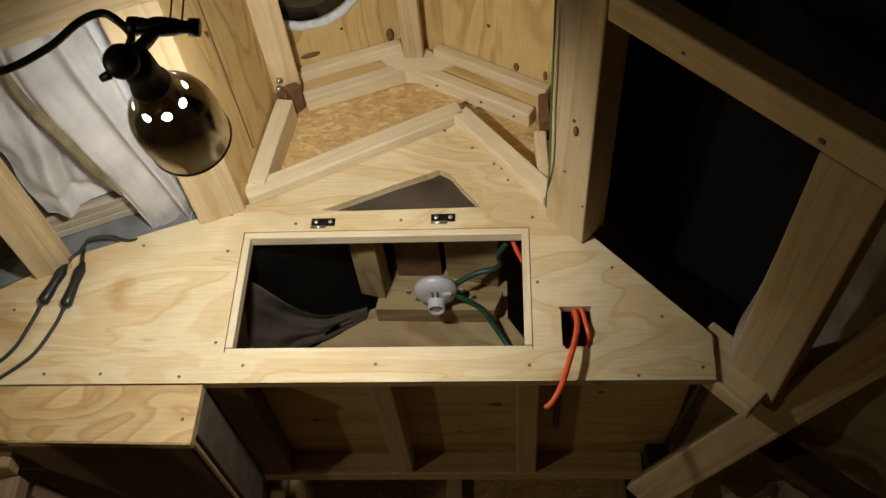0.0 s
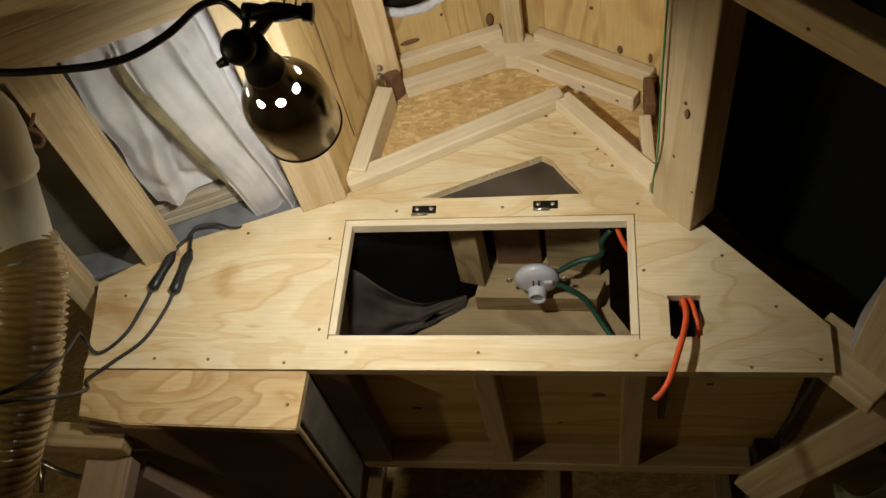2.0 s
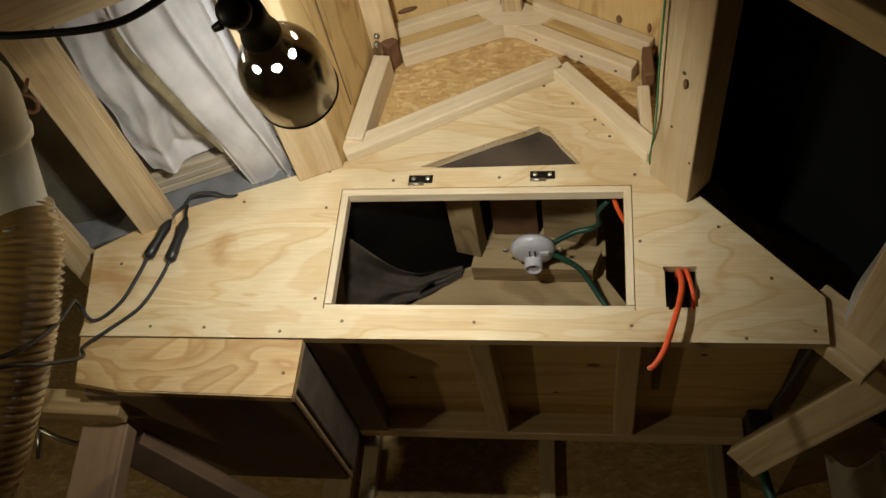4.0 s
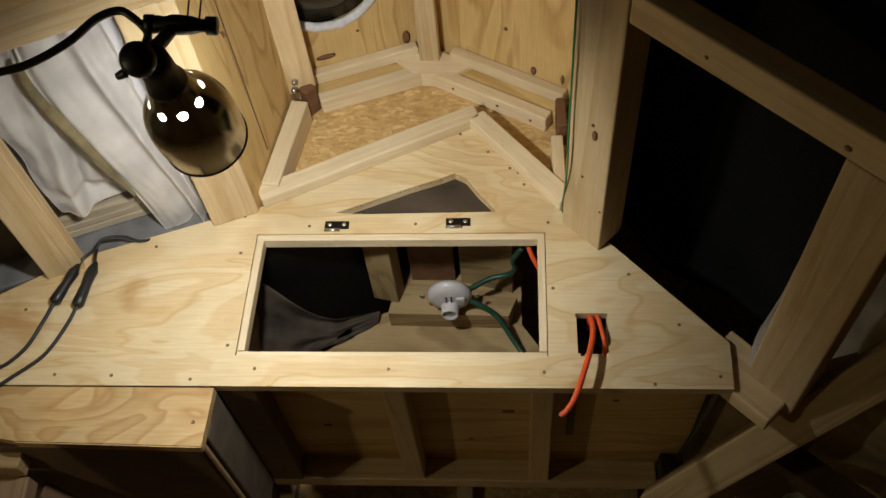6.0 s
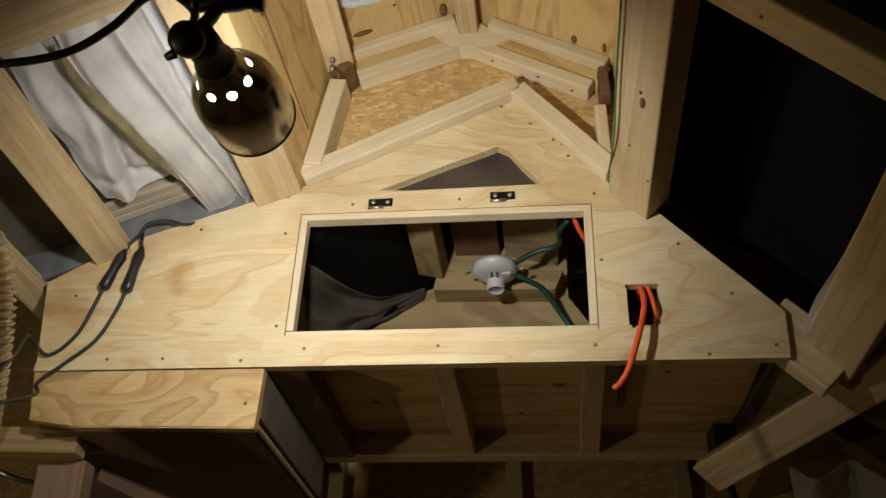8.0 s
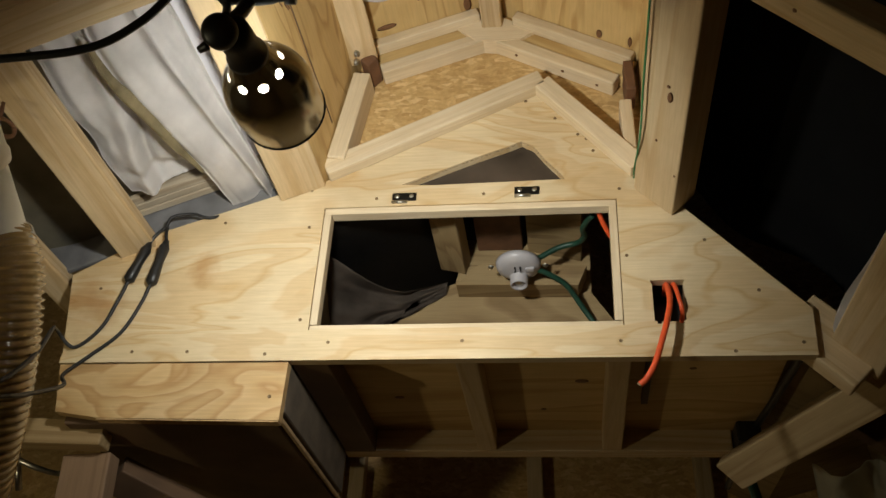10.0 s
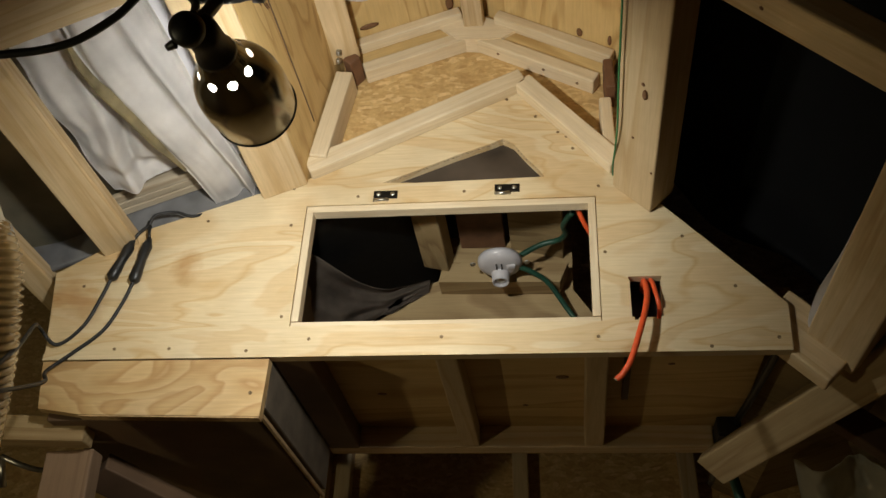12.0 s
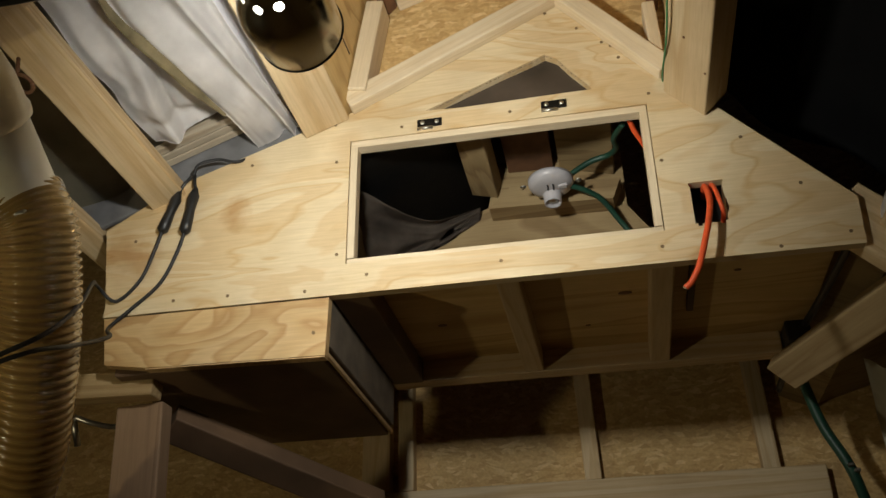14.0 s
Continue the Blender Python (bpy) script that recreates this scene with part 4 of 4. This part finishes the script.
drape("plastic_sheet", (0.930, 0.085, -0.17), (0.22, -0.03, 0.0), (0.06, -0.17, -0.22), 40, 40, fold_heap, M_WHITESHEET, "crumpled white plastic sheet lying below the brace", "plastic sheet")
cable("green_hose", [(0.78, 0.09, -0.12), (0.806, 0.037, -0.18), (0.829, -0.043, -0.2), (0.866, -0.138, -0.2), (0.90, -0.25, -0.25)], 0.011, M_GREEN, "dark green cable with steel clamps down the wall", "cable")
cable("black_cable", [(0.806, 0.082, 0.415), (0.801, 0.082, 0.30), (0.790, 0.080, 0.16), (0.777, 0.078, 0.03), (0.770, 0.074, -0.06), (0.774, 0.074, -0.30)], 0.007, M_BLACK, "black cable beside the knee wall", "cable")
jb = thing("junction_box", "small black plastic junction box at the foot of the knee wall", "junction box")
part("body", box_bm(0.046, 0.036, 0.070, 0.004, 2), M_BLACK, jb, at=Matrix.Translation((0.7665, 0.0720, 0.026)))
part("lid", box_bm(0.042, 0.004, 0.064, 0.0015), M_BLACK, jb, at=Matrix.Translation((0.7665, 0.0525, 0.026)))
cable("green_wire", [(0.552, 0.392, 0.44), (0.549, 0.372, 0.50), (0.551, 0.352, 0.62), (0.549, 0.352, 0.78), (0.548, 0.354, 1.2)], 0.0017, M_WIRE, "thin green wire clipped up the post", "wire")

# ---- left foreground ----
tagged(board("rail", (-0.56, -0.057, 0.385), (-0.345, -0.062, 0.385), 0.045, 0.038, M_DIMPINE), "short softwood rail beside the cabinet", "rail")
# softwood in shade: the darkening sits in its red-grey colour
tagged(board("rail", (-0.386, -0.085, 0.345), (-0.345, -0.75, 0.345), 0.085, 0.038, M_SHADERAIL), "shade-toned softwood rail running away from the cabinet", "rail")
# dark brown wood paints the cabinet's shadow onto this brace
tagged(board("brace", (-0.36, -0.10, 0.30), (-0.06, -0.20, 0.0), 0.062, 0.038, M_DARKBROWN, up=(0.3, -0.9, 0.3)), "brace darkened for the shade under the cabinet", "brace")

def dust_hose():
    e = thing("dust_hose", "amber ribbed dust hose clamped to a cream plastic pipe", "hose")
    C = Vector((-0.321, 0.034, 0.854))
    d = Vector((0.02, 0.45, 0.80)).normalized()
    part("pipe", tube_bm([C - d * 0.01, C + d * 0.002, C + d * 0.10], 0.050, 40, 1), M_PVC, e, "cream plastic pipe end", True)
    part("coupling", tube_bm([C + d * 0.096, C + d * 0.100, C + d * 0.112, C + d * 0.118, C + d * 0.150, *(C + d * (0.150 + 0.060 * math.sin(a)) + Vector((-0.070, -0.02, 0.0)) * (1 - math.cos(a)) for a in (0.3, 0.6, 0.9, 1.2, 1.5)), C + d * 0.212 + Vector((-0.30, -0.08, 0.0))], 0.056, 40, 1, [0.051, 0.0565, 0.058] + [0.0555] * 8), M_PVC, e, "cream plastic coupling with a raised lip", True)
    path = smooth_path([C - d * 0.004, (-0.303, -0.005, 0.832), (-0.306, -0.062, 0.800), (-0.323, -0.123, 0.754), (-0.346, -0.186, 0.707), (-0.381, -0.248, 0.650), (-0.436, -0.327, 0.587), (-0.52, -0.44, 0.48), (-0.60, -0.56, 0.34)], 36)
    radii = [0.0515 + 0.0032 * math.sin(i * math.tau / 5.0) for i in range(len(path))]
    part("ribbed_tube", tube_bm(path, 0.05, 36, 1, radii, closed_ends=False), M_HOSE, e, "translucent amber ribbed tube", True)
    part("hose_clamp", tube_bm([C - d * 0.014, C - d * 0.002], 0.0565, 40, 1), M_STEEL, e, "steel worm-drive clamp", True)
    part("clamp_screw", box_bm(0.030, 0.012, 0.012, 0.002), M_STEEL, e, at=axis_pose(C + Vector((0.022, -0.046, 0.022)), d))
dust_hose()

# ---- leads on the counter ----
def lead(name, clip, plug_a, plug_b, pts, label):
    e = thing(name, label, "lead")
    a, b = Vector(plug_a), Vector(plug_b)
    d = (b - a).normalized()
    n = (b - a).length
    part("switch_body", tube_bm([a, a + d * 0.010, a + d * 0.016, a + d * n * 0.5, b - d * 0.020, b - d * 0.006, b], 0.008, 14, 1, [0.004, 0.0072, 0.0098, 0.0080, 0.0098, 0.0100, 0.005]), M_BLACK, e, "black in-line plug", True)
    part("cord", tube_bm([clip, Vector(clip).lerp(a, 0.6) + Vector((0, 0, 0.004)), a + d * 0.004], 0.003, 8, 6), M_BLACK, e, "", True)
    part("cord", tube_bm([b - d * 0.004, *pts], 0.0032, 8, 8), M_CORD, e, "grey flex", True)
    return e
lead("switch_lead", (-0.289, 0.306, 0.462), (-0.312, 0.272, 0.464), (-0.337, 0.192, 0.462), [(-0.347, 0.160, 0.458), (-0.368, 0.105, 0.455), (-0.407, 0.069, 0.456), (-0.425, 0.085, 0.490), (-0.36, 0.03, 0.60), (-0.269, -0.085, 0.755), (-0.244, -0.162, 0.841), (-0.288, -0.201, 0.868), (-0.36, -0.23, 0.870)], "grey lead with a black in-line switch lying on the counter")
lead("plug_lead", (-0.287, 0.304, 0.462), (-0.280, 0.275, 0.466), (-0.293, 0.185, 0.462), [(-0.305, 0.150, 0.457), (-0.330, 0.095, 0.455), (-0.377, 0.050, 0.456), (-0.400, 0.010, 0.475), (-0.307, -0.071, 0.615), (-0.255, -0.152, 0.772), (-0.252, -0.189, 0.848), (-0.30, -0.215, 0.870), (-0.37, -0.245, 0.872)], "grey lead with a black plug lying on the counter")
cable("lead_tail", [(-0.290, 0.304, 0.462), (-0.278, 0.322, 0.470), (-0.245, 0.333, 0.462), (-0.211, 0.328, 0.455), (-0.18, 0.36, 0.43)], 0.0028, M_CORD, "grey lead looping out through the window", "cable")

# ---- small things ----
def knot(x, y, z, facing, rx, rz, parent):
    at = axis_pose(Vector((x, y, z)), facing) @ Matrix.Diagonal((rx, rz, 1, 1))
    return part("knot", lathe_bm([(0.0001, 0.0007), (0.55, 0.0007), (1.0, 0.0004), (1.0, -0.001)], 18), M_KNOT, parent, "dark resinous knot", True, at)
M_KNOT = plain("resin_knot", (0.20, 0.095, 0.04), 0.6, 0, 90, 0.5, 0.2)
inw = Vector((0.34, -0.94, 0))
ine = Vector((-RN.x, -RN.y, 0))
for x, y, z, f, rx, rz in ((0.249, 0.792, 0.500, inw, 0.008, 0.017), (0.092, 0.735, 0.506, inw, 0.020, 0.006), (0.160, 0.760, 0.55, inw, 0.003, 0.003)):
    knot(x, y, z, f, rx, rz, alc)
ew = bpy.data.objects["wall_north_east"]
for x, y, z, rx, rz in ((0.5865, 0.3255, 0.731, 0.0045, 0.0105), (0.583, 0.3295, 0.750, 0.0030, 0.0030), (0.575, 0.338, 0.617, 0.0022, 0.0022), (0.605, 0.308, 0.56, 0.002, 0.002)):
    knot(x - RN.x * 0.001, y - RN.y * 0.001, z, ine, rx, rz, ew)
knot(0.832 + 0.0, 0.079, 0.990, ine, 0.005, 0.004, ew)
knot(0.695, 0.218, 0.995, ine, 0.003, 0.003, ew)
ne_in = Vector((-0.49, -0.87, 0))
for x, y, z, rx, rz in ((0.503, 0.694, 0.497, 0.006, 0.010), (0.558, 0.663, 0.502, 0.004, 0.012), (0.45, 0.722, 0.58, 0.004, 0.004)):
    knot(x, y, z, ne_in, rx, rz, alc)
for t, z in ((0.3, 0.018), (0.62, 0.020), (0.85, 0.016)):
    p = on(N2, N3, t, 0.0755, OSBZ + z)
    knot(p.x, p.y, p.z, ne_in, 0.003, 0.003, alc)

hook = thing("eye_hook", "small brass eye hook on the far post", "hook")
part("ring", tube_bm([Vector((-0.352, 0.215, 0.860)) + 0.014 * Vector((math.cos(a), 0.35 * math.sin(a), math.sin(a))) for a in [k * math.tau / 20 for k in range(21)]], 0.003, 8, 1), M_REDWOOD, hook, "", True)
part("shank", tube_bm([(-0.352, 0.220, 0.874), (-0.352, 0.245, 0.880)], 0.0028, 8, 1), M_REDWOOD, hook, "", True)

br = thing("steel_bracket", "grey steel angle bracket in the dark beside the cabinet", "bracket")
part("arm", tube_bm([(-0.556, -0.072, 0.293), (-0.52, -0.085, 0.285), (-0.470, -0.100, 0.300), (-0.415, -0.110, 0.335)], 0.005, 8, 4), M_STEEL, br, "", True)
part("leg", tube_bm([(-0.556, -0.072, 0.293), (-0.556, -0.118, 0.262)], 0.006, 8, 1), M_STEEL, br, "", True)

clamp = thing("cable_clamp", "bright steel clamp round the green cable", "clamp")
for p in ((0.862, -0.128, -0.190), (0.872, -0.140, -0.190)):
    part("jaw", box_bm(0.012, 0.008, 0.022, 0.002), M_STEEL, clamp, at=Matrix.Translation(p))
for x, z, rx, rz in ((0.452, 0.250, 0.012, 0.007), (0.640, 0.300, 0.006, 0.004), (0.110, 0.180, 0.009, 0.005), (0.380, 0.120, 0.005, 0.004)):
    knot(x, 0.0905, z, (0, -1, 0), rx, rz, knee)
